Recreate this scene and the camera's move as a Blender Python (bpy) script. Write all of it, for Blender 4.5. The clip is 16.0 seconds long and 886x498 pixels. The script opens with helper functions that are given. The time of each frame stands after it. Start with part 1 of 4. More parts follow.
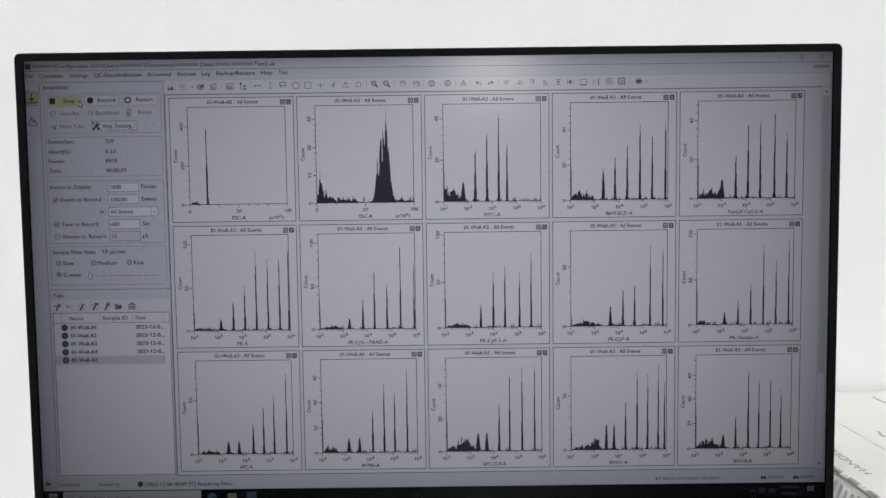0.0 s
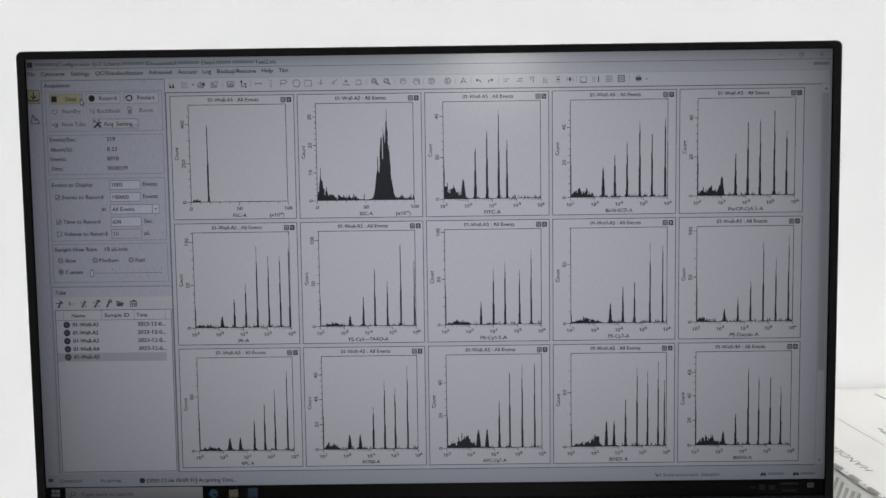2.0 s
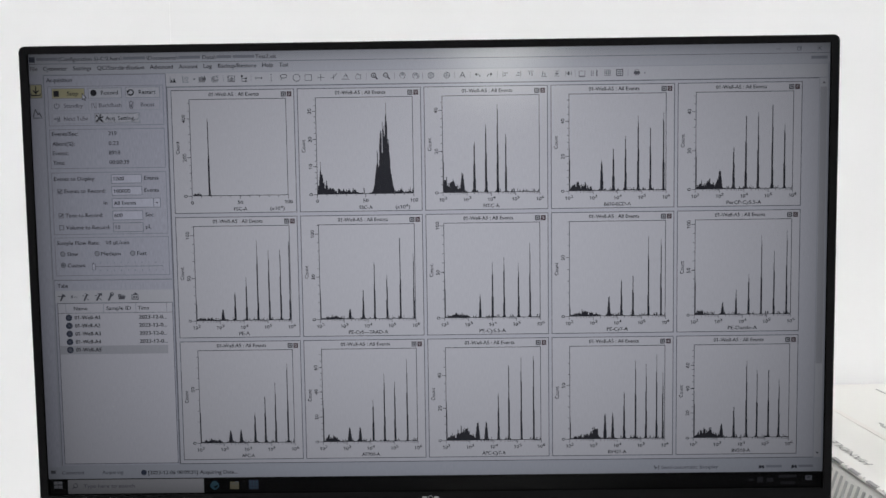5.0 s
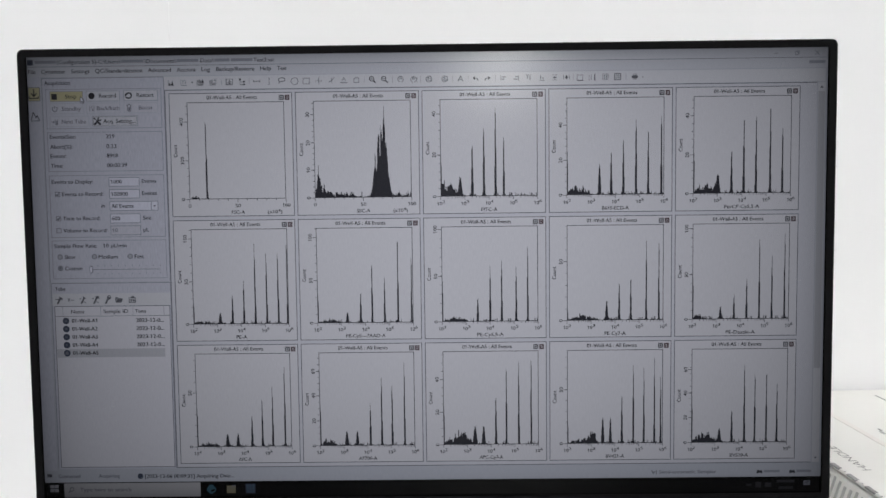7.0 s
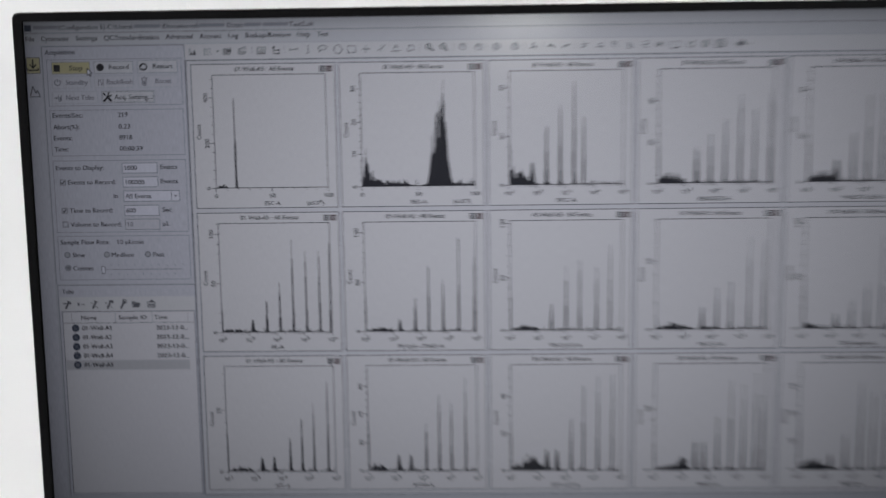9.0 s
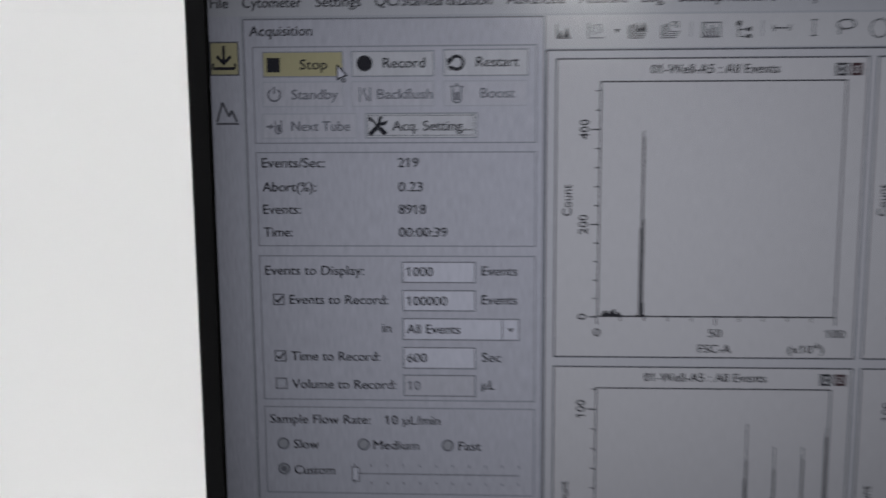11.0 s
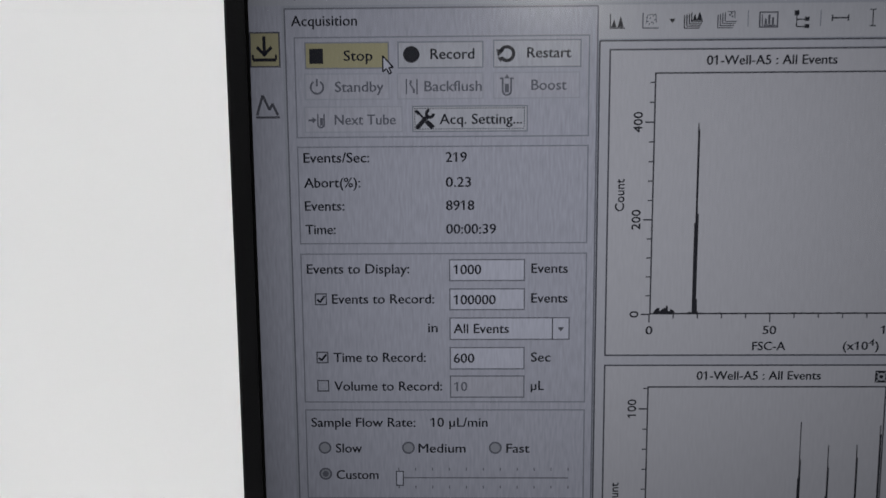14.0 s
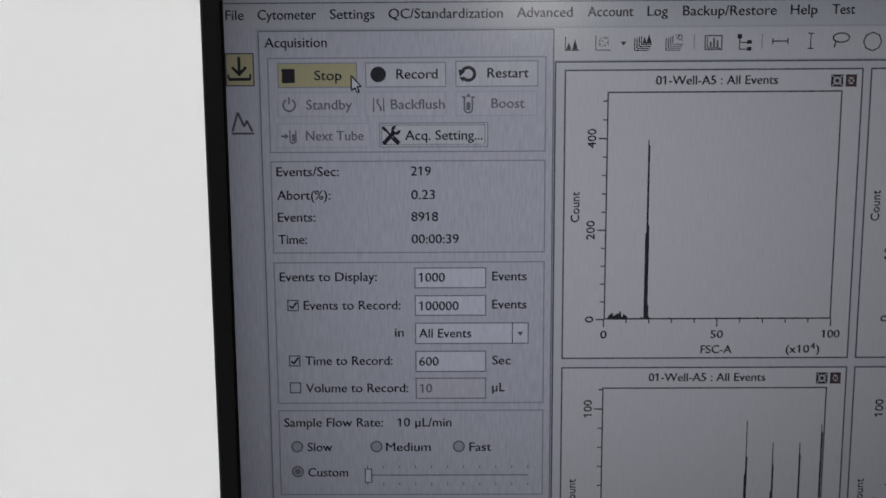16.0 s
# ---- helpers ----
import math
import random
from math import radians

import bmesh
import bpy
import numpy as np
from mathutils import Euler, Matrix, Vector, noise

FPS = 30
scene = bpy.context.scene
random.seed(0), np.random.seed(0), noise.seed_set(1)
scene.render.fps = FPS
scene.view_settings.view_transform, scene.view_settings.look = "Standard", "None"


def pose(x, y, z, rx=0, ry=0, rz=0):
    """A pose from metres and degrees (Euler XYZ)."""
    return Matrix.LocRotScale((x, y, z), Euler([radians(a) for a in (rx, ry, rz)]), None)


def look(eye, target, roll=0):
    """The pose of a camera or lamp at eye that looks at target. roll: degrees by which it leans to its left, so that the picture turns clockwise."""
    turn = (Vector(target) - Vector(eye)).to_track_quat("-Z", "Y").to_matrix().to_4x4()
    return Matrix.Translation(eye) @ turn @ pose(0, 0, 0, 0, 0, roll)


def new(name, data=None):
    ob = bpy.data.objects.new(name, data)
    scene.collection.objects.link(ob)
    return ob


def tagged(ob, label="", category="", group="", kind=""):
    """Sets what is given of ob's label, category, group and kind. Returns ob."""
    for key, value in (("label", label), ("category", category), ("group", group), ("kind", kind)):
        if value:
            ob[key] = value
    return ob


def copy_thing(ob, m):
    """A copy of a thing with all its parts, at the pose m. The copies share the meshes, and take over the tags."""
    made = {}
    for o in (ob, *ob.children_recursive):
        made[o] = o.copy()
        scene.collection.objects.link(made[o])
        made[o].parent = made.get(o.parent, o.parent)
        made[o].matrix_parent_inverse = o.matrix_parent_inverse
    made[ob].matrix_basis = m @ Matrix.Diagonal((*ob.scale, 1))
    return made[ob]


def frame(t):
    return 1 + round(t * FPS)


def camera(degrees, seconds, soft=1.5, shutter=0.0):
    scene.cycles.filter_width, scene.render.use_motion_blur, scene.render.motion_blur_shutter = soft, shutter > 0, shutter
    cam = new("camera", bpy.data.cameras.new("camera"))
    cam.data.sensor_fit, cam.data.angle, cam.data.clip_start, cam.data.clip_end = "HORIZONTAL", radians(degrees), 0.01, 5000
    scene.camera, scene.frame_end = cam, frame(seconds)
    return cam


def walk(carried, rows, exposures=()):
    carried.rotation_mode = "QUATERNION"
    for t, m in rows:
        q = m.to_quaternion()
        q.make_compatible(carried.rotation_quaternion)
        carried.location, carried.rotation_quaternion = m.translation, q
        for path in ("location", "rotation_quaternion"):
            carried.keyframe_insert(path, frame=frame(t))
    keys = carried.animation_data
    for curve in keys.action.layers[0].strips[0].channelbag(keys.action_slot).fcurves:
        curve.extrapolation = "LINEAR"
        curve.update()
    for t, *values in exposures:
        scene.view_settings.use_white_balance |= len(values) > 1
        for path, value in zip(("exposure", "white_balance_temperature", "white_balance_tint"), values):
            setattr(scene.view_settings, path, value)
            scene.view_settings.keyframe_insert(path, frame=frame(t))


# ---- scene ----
cam = camera(45.8, 16.0, shutter=0.9)

PATH = [
    (0, (0.00837, -0.69054, 1.12966), (0.00793, 0.30570, 1.04309), -0.70),
    (0.5, (0.01066, -0.68939, 1.12755), (0.00911, 0.30706, 1.04343), -0.73),
    (1, (0.01185, -0.68945, 1.12723), (0.01007, 0.30695, 1.04247), -0.73),
    (1.5, (0.01057, -0.69090, 1.12841), (0.00795, 0.30533, 1.04175), -0.67),
    (2, (0.01187, -0.69244, 1.12966), (0.00616, 0.30358, 1.04070), -0.76),
    (2.5, (0.01247, -0.69386, 1.12801), (0.00494, 0.30253, 1.04343), -0.85),
    (3, (0.01283, -0.69102, 1.12582), (0.00513, 0.30545, 1.04214), -0.98),
    (3.5, (0.01485, -0.68893, 1.12663), (0.00588, 0.30705, 1.03750), -0.98),
    (4, (0.01616, -0.69383, 1.12645), (0.00571, 0.30205, 1.03632), -0.99),
    (6.5, (0.01589, -0.69736, 1.12582), (0.00500, 0.29889, 1.04000), -0.52),
    (7, (0.01743, -0.69622, 1.12396), (0.00660, 0.30026, 1.04080), -0.68),
    (7.5, (0.01804, -0.69245, 1.12304), (0.00663, 0.30404, 1.04010), -0.71),
    (8, (0.01371, -0.68733, 1.12228), (0.00219, 0.30909, 1.03852), -0.66),
    (8.3, (0.01081, -0.67714, 1.12652), (-0.00552, 0.31845, 1.03410), -0.66),
    (8.5, (0.00252, -0.66740, 1.12033), (-0.00934, 0.32885, 1.03465), -0.68),
    (8.7, (-0.00090, -0.64582, 1.13437), (-0.01846, 0.34836, 1.02815), -0.54),
    (8.9, (-0.01327, -0.61637, 1.14199), (-0.02928, 0.37618, 1.02121), -0.61),
    (9, (-0.01242, -0.59385, 1.14638), (-0.04047, 0.39641, 1.01007), -0.77),
    (9.2, (-0.00262, -0.54413, 1.13976), (-0.07517, 0.44376, 1.00261), -0.89),
    (9.4, (0.00980, -0.49509, 1.13735), (-0.12061, 0.48609, 0.99491), -1.05),
    (9.5, (0.00815, -0.47211, 1.14069), (-0.14105, 0.50598, 0.99549), -1.17),
    (9.7, (-0.01560, -0.43553, 1.14645), (-0.17301, 0.54133, 1.00161), -1.04),
    (9.9, (-0.06043, -0.40558, 1.15586), (-0.18422, 0.57525, 1.00535), -0.70),
    (10, (-0.07882, -0.39242, 1.15772), (-0.19150, 0.59041, 1.01155), -0.94),
    (10.2, (-0.11192, -0.35967, 1.16248), (-0.21180, 0.62457, 1.01656), -0.91),
    (12.3, (-0.20551, -0.26029, 1.16525), (-0.23303, 0.72367, 0.98901), -0.56),
    (12.5, (-0.20489, -0.26346, 1.16322), (-0.23777, 0.72196, 0.99627), -0.62),
    (13, (-0.20654, -0.26926, 1.16369), (-0.23734, 0.71596, 0.99522), -0.40),
    (13.5, (-0.20457, -0.27201, 1.16121), (-0.23378, 0.71461, 1.00079), -0.32),
    (14, (-0.20607, -0.27596, 1.16463), (-0.23150, 0.71014, 1.00043), -0.48),
    (14.5, (-0.20478, -0.28534, 1.16692), (-0.22718, 0.70219, 1.01107), -0.37),
    (15, (-0.20222, -0.29196, 1.16841), (-0.22465, 0.69635, 1.01760), -0.46),
    (15.5, (-0.19919, -0.29191, 1.16778), (-0.22121, 0.69656, 1.01793), -0.40),
    (16, (-0.20011, -0.29173, 1.16732), (-0.21158, 0.69592, 1.01111), -0.37),
]
walk(cam, [(t, look(eye, target, roll)) for t, eye, target, roll in PATH],
     exposures=((0, 0.05), (8.6, 0.05), (10.0, -0.04), (12.3, -0.14), (16, -0.14)))

# ---- light ----
world = bpy.data.worlds.new("room_air")
world.use_nodes = True
world.node_tree.nodes["Background"].inputs[0].default_value = (0.8, 0.85, 0.9, 1)
world.node_tree.nodes["Background"].inputs[1].default_value = 0.02
scene.world = world

PANEL_LIGHT = 14.0      # ceiling panels
DISPLAY = 0.376         # white of the monitor, seen straight on
COAT_TINT = 0.0018           # coat tint added to dim the screen's emission on a slant
DISPLAY_TINT = (0.96, 0.975, 1.08)
K = 0.527 / 1920       # metres for one step of the screen
LEFT, TOP = -0.2635, 1.1945
DESK = 0.72


# ---- materials ----
def surface(name, colour, rough=0.6, metal=0.0, vary=0.06, scale=40.0, bump=0.0, fine=400.0):
    m = bpy.data.materials.new(name)
    m.use_nodes = True
    nt = m.node_tree
    b = nt.nodes["Principled BSDF"]
    b.inputs["Roughness"].default_value = rough
    b.inputs["Metallic"].default_value = metal
    co = nt.nodes.new("ShaderNodeTexCoord")
    big = nt.nodes.new("ShaderNodeTexNoise")
    big.inputs["Scale"].default_value = scale / 10
    big.inputs["Detail"].default_value = 4
    small = nt.nodes.new("ShaderNodeTexNoise")
    small.inputs["Scale"].default_value = fine
    small.inputs["Detail"].default_value = 3
    nt.links.new(co.outputs["Object"], big.inputs["Vector"])
    nt.links.new(co.outputs["Object"], small.inputs["Vector"])
    ramp = nt.nodes.new("ShaderNodeMix")
    ramp.data_type = "RGBA"
    ramp.inputs["A"].default_value = (*[c * (1 - vary) for c in colour], 1)
    ramp.inputs["B"].default_value = (*[min(1, c * (1 + vary)) for c in colour], 1)
    nt.links.new(big.outputs["Fac"], ramp.inputs["Factor"])
    nt.links.new(ramp.outputs["Result"], b.inputs["Base Color"])
    if bump:
        bp = nt.nodes.new("ShaderNodeBump")
        bp.inputs["Strength"].default_value = bump
        bp.inputs["Distance"].default_value = 0.0005
        nt.links.new(small.outputs["Fac"], bp.inputs["Height"])
        nt.links.new(bp.outputs["Normal"], b.inputs["Normal"])
    return m


def screen_falloff(nt, grain):
    """Emission strength, fullest near mid screen, its falloff painted in by position; grain: depth of the streaks."""
    geo = nt.nodes.new("ShaderNodeNewGeometry")
    mp = nt.nodes.new("ShaderNodeMapping")
    mp.inputs["Location"].default_value = (-0.09, 0, -1.043 / 0.17)
    mp.inputs["Scale"].default_value = (1 / 0.2635, 0, 1 / 0.17)
    ln = nt.nodes.new("ShaderNodeVectorMath")
    ln.operation = "LENGTH"
    nt.links.new(geo.outputs["Position"], mp.inputs["Vector"])
    nt.links.new(mp.outputs["Vector"], ln.inputs[0])
    sq = nt.nodes.new("ShaderNodeMath")
    sq.operation = "POWER"
    sq.inputs[1].default_value = 2.0
    nt.links.new(ln.outputs["Value"], sq.inputs[0])
    st = nt.nodes.new("ShaderNodeMath")
    st.operation = "MULTIPLY_ADD"
    st.inputs[1].default_value = -0.23 * DISPLAY / COAT_TINT
    st.inputs[2].default_value = DISPLAY / COAT_TINT
    nt.links.new(sq.outputs[0], st.inputs[0])
    # shade along the outermost millimetres of the screen, painted into the emission
    em = nt.nodes.new("ShaderNodeMapping")
    em.inputs["Location"].default_value = (0, 0, -1.0467 / 0.1488)
    em.inputs["Scale"].default_value = (1 / 0.2635, 0, 1 / 0.1488)
    nt.links.new(geo.outputs["Position"], em.inputs["Vector"])
    sep = nt.nodes.new("ShaderNodeSeparateXYZ")
    nt.links.new(em.outputs["Vector"], sep.inputs[0])
    rim = st.outputs[0]
    for axis, power in (("X", 22), ("Z", 24)):
        ab = nt.nodes.new("ShaderNodeMath")
        ab.operation = "POWER"
        ab.inputs[1].default_value = power
        nt.links.new(sep.outputs[axis], ab.inputs[0])
        fall = nt.nodes.new("ShaderNodeMath")
        fall.operation = "MULTIPLY_ADD"
        fall.inputs[1].default_value = -0.42
        fall.inputs[2].default_value = 1.0
        nt.links.new(ab.outputs[0], fall.inputs[0])
        both = nt.nodes.new("ShaderNodeMath")
        both.operation = "MULTIPLY"
        nt.links.new(rim, both.inputs[0])
        nt.links.new(fall.outputs[0], both.inputs[1])
        rim = both.outputs[0]
    # fine upright streaks of brightness, painted into the emission
    gm = nt.nodes.new("ShaderNodeMapping")
    gm.inputs["Scale"].default_value = (1700, 0, 230)
    nt.links.new(geo.outputs["Position"], gm.inputs["Vector"])
    gn = nt.nodes.new("ShaderNodeTexNoise")
    gn.inputs["Scale"].default_value = 1.0
    gn.inputs["Detail"].default_value = 1.0
    nt.links.new(gm.outputs["Vector"], gn.inputs["Vector"])
    am = nt.nodes.new("ShaderNodeMath")
    am.operation = "MULTIPLY_ADD"
    am.inputs[1].default_value = grain
    am.inputs[2].default_value = 1 - grain / 2
    nt.links.new(gn.outputs["Fac"], am.inputs[0])
    pr = nt.nodes.new("ShaderNodeMath")
    pr.operation = "MULTIPLY"
    nt.links.new(rim, pr.inputs[0])
    nt.links.new(am.outputs[0], pr.inputs[1])
    return pr.outputs[0]


def ink(name, colour, grain=0.16):
    """A colour of the lit display: emission dimmed on a slant by a tinted coat, under a thin dull gloss."""
    m = bpy.data.materials.new(name)
    m.use_nodes = True
    m.cycles.emission_sampling = "NONE"
    nt = m.node_tree
    out = nt.nodes["Material Output"]
    b = nt.nodes["Principled BSDF"]
    b.inputs["Base Color"].default_value = (0, 0, 0, 1)
    b.inputs["Specular IOR Level"].default_value = 0.0
    b.inputs["Roughness"].default_value = 0.4
    b.inputs["Emission Color"].default_value = (*[c * t for c, t in zip(colour, DISPLAY_TINT)], 1)
    nt.links.new(screen_falloff(nt, grain), b.inputs["Emission Strength"])
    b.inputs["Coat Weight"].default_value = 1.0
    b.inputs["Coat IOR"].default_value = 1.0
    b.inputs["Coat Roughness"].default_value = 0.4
    b.inputs["Coat Tint"].default_value = (COAT_TINT, COAT_TINT, COAT_TINT, 1)
    haze = nt.nodes.new("ShaderNodeBsdfGlossy")
    haze.inputs["Color"].default_value = (0.02, 0.02, 0.02, 1)
    haze.inputs["Roughness"].default_value = 0.18
    both = nt.nodes.new("ShaderNodeAddShader")
    nt.links.new(b.outputs[0], both.inputs[0])
    nt.links.new(haze.outputs[0], both.inputs[1])
    nt.links.new(both.outputs[0], out.inputs[0])
    return m


def glow(name, colour, strength):
    m = bpy.data.materials.new(name)
    m.use_nodes = True
    nt = m.node_tree
    nt.nodes.clear()
    out = nt.nodes.new("ShaderNodeOutputMaterial")
    em = nt.nodes.new("ShaderNodeEmission")
    em.inputs[0].default_value = (*colour, 1)
    em.inputs[1].default_value = strength
    nt.links.new(em.outputs[0], out.inputs[0])
    return m


WALL = surface("white_wall_panel", (0.81, 0.808, 0.812), 0.55, vary=0.015, scale=20, bump=0.05)
# unseen wall, kept dark so that the screen mirrors little light from it
FAR_WALL = surface("dark_unseen_wall", (0.13, 0.135, 0.15), 0.7, vary=0.05)
CEIL = surface("ceiling_white", (0.8, 0.8, 0.8), 0.8, vary=0.03, bump=0.1)
# unseen floor, darkened to weaken its reflection in the lower screen
FLOOR = surface("grey_vinyl", (0.10, 0.105, 0.11), 0.4, vary=0.08, scale=60)
DESKTOP = surface("pale_laminate", (0.66, 0.66, 0.65), 0.45, vary=0.03, bump=0.04)
STEEL = surface("grey_painted_steel", (0.45, 0.46, 0.47), 0.4, 0.3)
BLACK = surface("black_textured_plastic", (0.004, 0.004, 0.0045), 0.55, vary=0.15, bump=0.25, fine=2500)
BLACK.node_tree.nodes["Principled BSDF"].inputs["Specular IOR Level"].default_value = 0.06
MATT_BLACK = surface("matt_black", (0.003, 0.003, 0.003), 1.0)
MATT_BLACK.node_tree.nodes["Principled BSDF"].inputs["Specular IOR Level"].default_value = 0.0
CARTON = surface("white_carton_board", (0.70, 0.69, 0.66), 0.75, vary=0.05, scale=90, bump=0.25, fine=900)
STRIPE = surface("pale_grey_print", (0.40, 0.40, 0.39), 0.7, vary=0.3, scale=300)
PRINT = surface("grey_black_print", (0.27, 0.265, 0.26), 0.7, vary=0.3, scale=300)
TAPE = surface("tan_paper_tape", (0.67, 0.64, 0.60), 0.5, vary=0.05)
LOGO = surface("silver_mark", (0.35, 0.35, 0.36), 0.35, 0.6)
BRIGHT = glow("pendant_cover", (1.0, 0.99, 0.95), 135.0)
LAMP = glow("lamp_diffuser", (1.0, 1.0, 1.0), PANEL_LIGHT)

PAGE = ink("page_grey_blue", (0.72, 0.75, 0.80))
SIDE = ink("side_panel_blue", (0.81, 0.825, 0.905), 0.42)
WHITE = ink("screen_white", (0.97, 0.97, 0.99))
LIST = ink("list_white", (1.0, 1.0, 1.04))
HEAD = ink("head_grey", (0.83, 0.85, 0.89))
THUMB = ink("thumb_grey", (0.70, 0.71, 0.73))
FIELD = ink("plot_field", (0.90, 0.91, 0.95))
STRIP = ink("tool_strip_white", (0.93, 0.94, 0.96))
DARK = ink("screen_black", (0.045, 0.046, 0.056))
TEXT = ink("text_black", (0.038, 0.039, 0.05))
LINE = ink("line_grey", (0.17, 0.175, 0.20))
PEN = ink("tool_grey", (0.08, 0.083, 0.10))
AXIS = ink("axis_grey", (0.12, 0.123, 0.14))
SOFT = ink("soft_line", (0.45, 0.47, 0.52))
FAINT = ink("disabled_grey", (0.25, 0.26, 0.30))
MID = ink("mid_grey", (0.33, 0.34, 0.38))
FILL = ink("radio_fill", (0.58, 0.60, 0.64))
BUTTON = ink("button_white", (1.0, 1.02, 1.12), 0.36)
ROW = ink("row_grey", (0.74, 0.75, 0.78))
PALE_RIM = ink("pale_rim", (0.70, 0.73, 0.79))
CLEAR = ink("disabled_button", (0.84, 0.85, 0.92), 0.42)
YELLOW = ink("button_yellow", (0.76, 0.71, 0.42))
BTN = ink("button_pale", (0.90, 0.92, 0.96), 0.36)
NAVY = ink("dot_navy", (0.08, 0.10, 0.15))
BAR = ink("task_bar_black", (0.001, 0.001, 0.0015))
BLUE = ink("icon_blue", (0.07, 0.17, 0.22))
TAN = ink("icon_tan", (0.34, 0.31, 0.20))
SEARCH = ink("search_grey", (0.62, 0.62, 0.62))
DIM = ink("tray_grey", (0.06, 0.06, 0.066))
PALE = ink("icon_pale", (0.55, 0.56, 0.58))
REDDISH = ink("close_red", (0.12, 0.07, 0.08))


# ---- mesh helpers ----
def link_mesh(name, me, material, parent=None, label=""):
    me.materials.append(material)
    ob = new(name, me)
    if parent:
        ob.parent = parent
    if label:
        tagged(ob, label)
    return ob


def part(name, bm, material, parent=None, label=""):
    me = bpy.data.meshes.new(name)
    bm.to_mesh(me)
    bm.free()
    return link_mesh(name, me, material, parent, label)


def block(x0, y0, z0, x1, y1, z1, bevel=0.0, seg=2):
    bm = bmesh.new()
    bmesh.ops.create_cube(bm, size=1)
    bmesh.ops.scale(bm, vec=(x1 - x0, y1 - y0, z1 - z0), verts=bm.verts)
    bmesh.ops.translate(bm, vec=((x0 + x1) / 2, (y0 + y1) / 2, (z0 + z1) / 2), verts=bm.verts)
    if bevel:
        bmesh.ops.bevel(bm, geom=bm.edges[:], offset=bevel, segments=seg, affect="EDGES", profile=0.5)
    return bm


def thing(name, label, category, group="", kind=""):
    return tagged(new(name), label, category, group, kind)


# ---- the room ----
X0, X1, Y0, Y1, H = -3.0, 3.0, -9.6, 0.45, 2.7
floor = tagged(part("floor", block(X0, Y0, -0.1, X1, Y1 + 0.1, 0), FLOOR), "grey vinyl floor of the laboratory", "floor", kind="structure")
ceiling = tagged(part("ceiling", block(X0, Y0, H, X1, Y1 + 0.1, H + 0.1), CEIL), "plain white ceiling with light panels", "ceiling", kind="structure")
tagged(part("wall_west", block(X0 - 0.1, Y0, 0, X0, Y1 + 0.1, H), WALL), "plain white side wall", "wall", kind="structure")
tagged(part("wall_east", block(X1, Y0, 0, X1 + 0.1, Y1 + 0.1, H), WALL), "plain white side wall", "wall", kind="structure")
tagged(part("wall_south", block(X0 - 0.1, Y0 - 0.1, 0, X1 + 0.1, Y0, H), FAR_WALL), "unseen wall across the room, dark to weaken screen reflections", "wall", kind="structure")
north = tagged(part("wall_north", block(X0 - 0.1, Y1 + 0.012, 0, X1 + 0.1, Y1 + 0.1, H), WALL),
               "white panelled wall with a fine upright joint", "wall", kind="structure")
SEAM = -0.288
edges = [X0] + [SEAM + 1.2 * n for n in range(-2, 3)] + [X1]
for a, b in zip(edges, edges[1:]):
    part("panel", block(a + 0.00005, Y1, 0.0, b - 0.00005, Y1 + 0.012, H, 0.0002, 1), WALL, north)


def ceiling_light(x, y):
    ob = thing("ceiling_light", "flush white ceiling light panel, switched on", "light", "ceiling lights")
    ob.location = (x, y, H)
    bm = block(-0.62, -0.32, -0.03, 0.62, -0.30, -0.002)
    for o in (block(-0.62, 0.30, -0.03, 0.62, 0.32, -0.002), block(-0.62, -0.3, -0.03, -0.60, 0.3, -0.002), block(0.60, -0.3, -0.03, 0.62, 0.3, -0.002)):
        me = bpy.data.meshes.new("bar")
        o.to_mesh(me)
        o.free()
        bm.from_mesh(me)
        bpy.data.meshes.remove(me)
    part("frame", bm, STEEL, ob)
    part("diffuser", block(-0.6, -0.3, -0.02, 0.6, 0.3, -0.006), LAMP, ob, "glowing white diffuser")
    return ob


lamp = ceiling_light(0.05, -1.08)
copy_thing(lamp, pose(0.35, -4.6, H))
copy_thing(lamp, pose(-1.9, -1.08, H))
copy_thing(lamp, pose(2.0, -1.08, H))

# the lamp whose glow lies along the top of the screen; itself unseen, form assumed
hanging = thing("pendant_light", "small white pendant light, switched on", "light")
hanging.location = (0.345, -6.5, 1.87)
part("housing", block(-0.19, -0.07, 0.052, 0.19, 0.07, 0.08, 0.004), STEEL, hanging)
part("diffuser", block(-0.17, -0.055, -0.11, 0.17, 0.055, 0.05, 0.02), BRIGHT, hanging, "glowing white lamp cover")
for x in (-0.15, 0.15):
    part("cord", block(x - 0.002, -0.002, 0.08, x + 0.002, 0.002, H - 1.87), STEEL, hanging)

# ---- desk ----
desk = thing("desk", "pale laminate desk against the panelled wall", "desk")
part("desktop", block(-0.9, -0.32, DESK - 0.03, 0.95, 0.445, DESK, 0.002), DESKTOP, desk)
for x in (-0.86, 0.87):
    for y in (-0.28, 0.38):
        part("leg", block(x, y, 0, x + 0.04, y + 0.04, DESK - 0.03, 0.003), STEEL, desk)

# ---- monitor ----
monitor = thing("computer_monitor", "black thin-bezel computer monitor showing histogram plots", "monitor")


def put(u, v, layer):
    """A place on the screen, in screen steps from its upper left corner."""
    return Vector((LEFT + u * K, -0.0001 * layer, TOP - v * K))


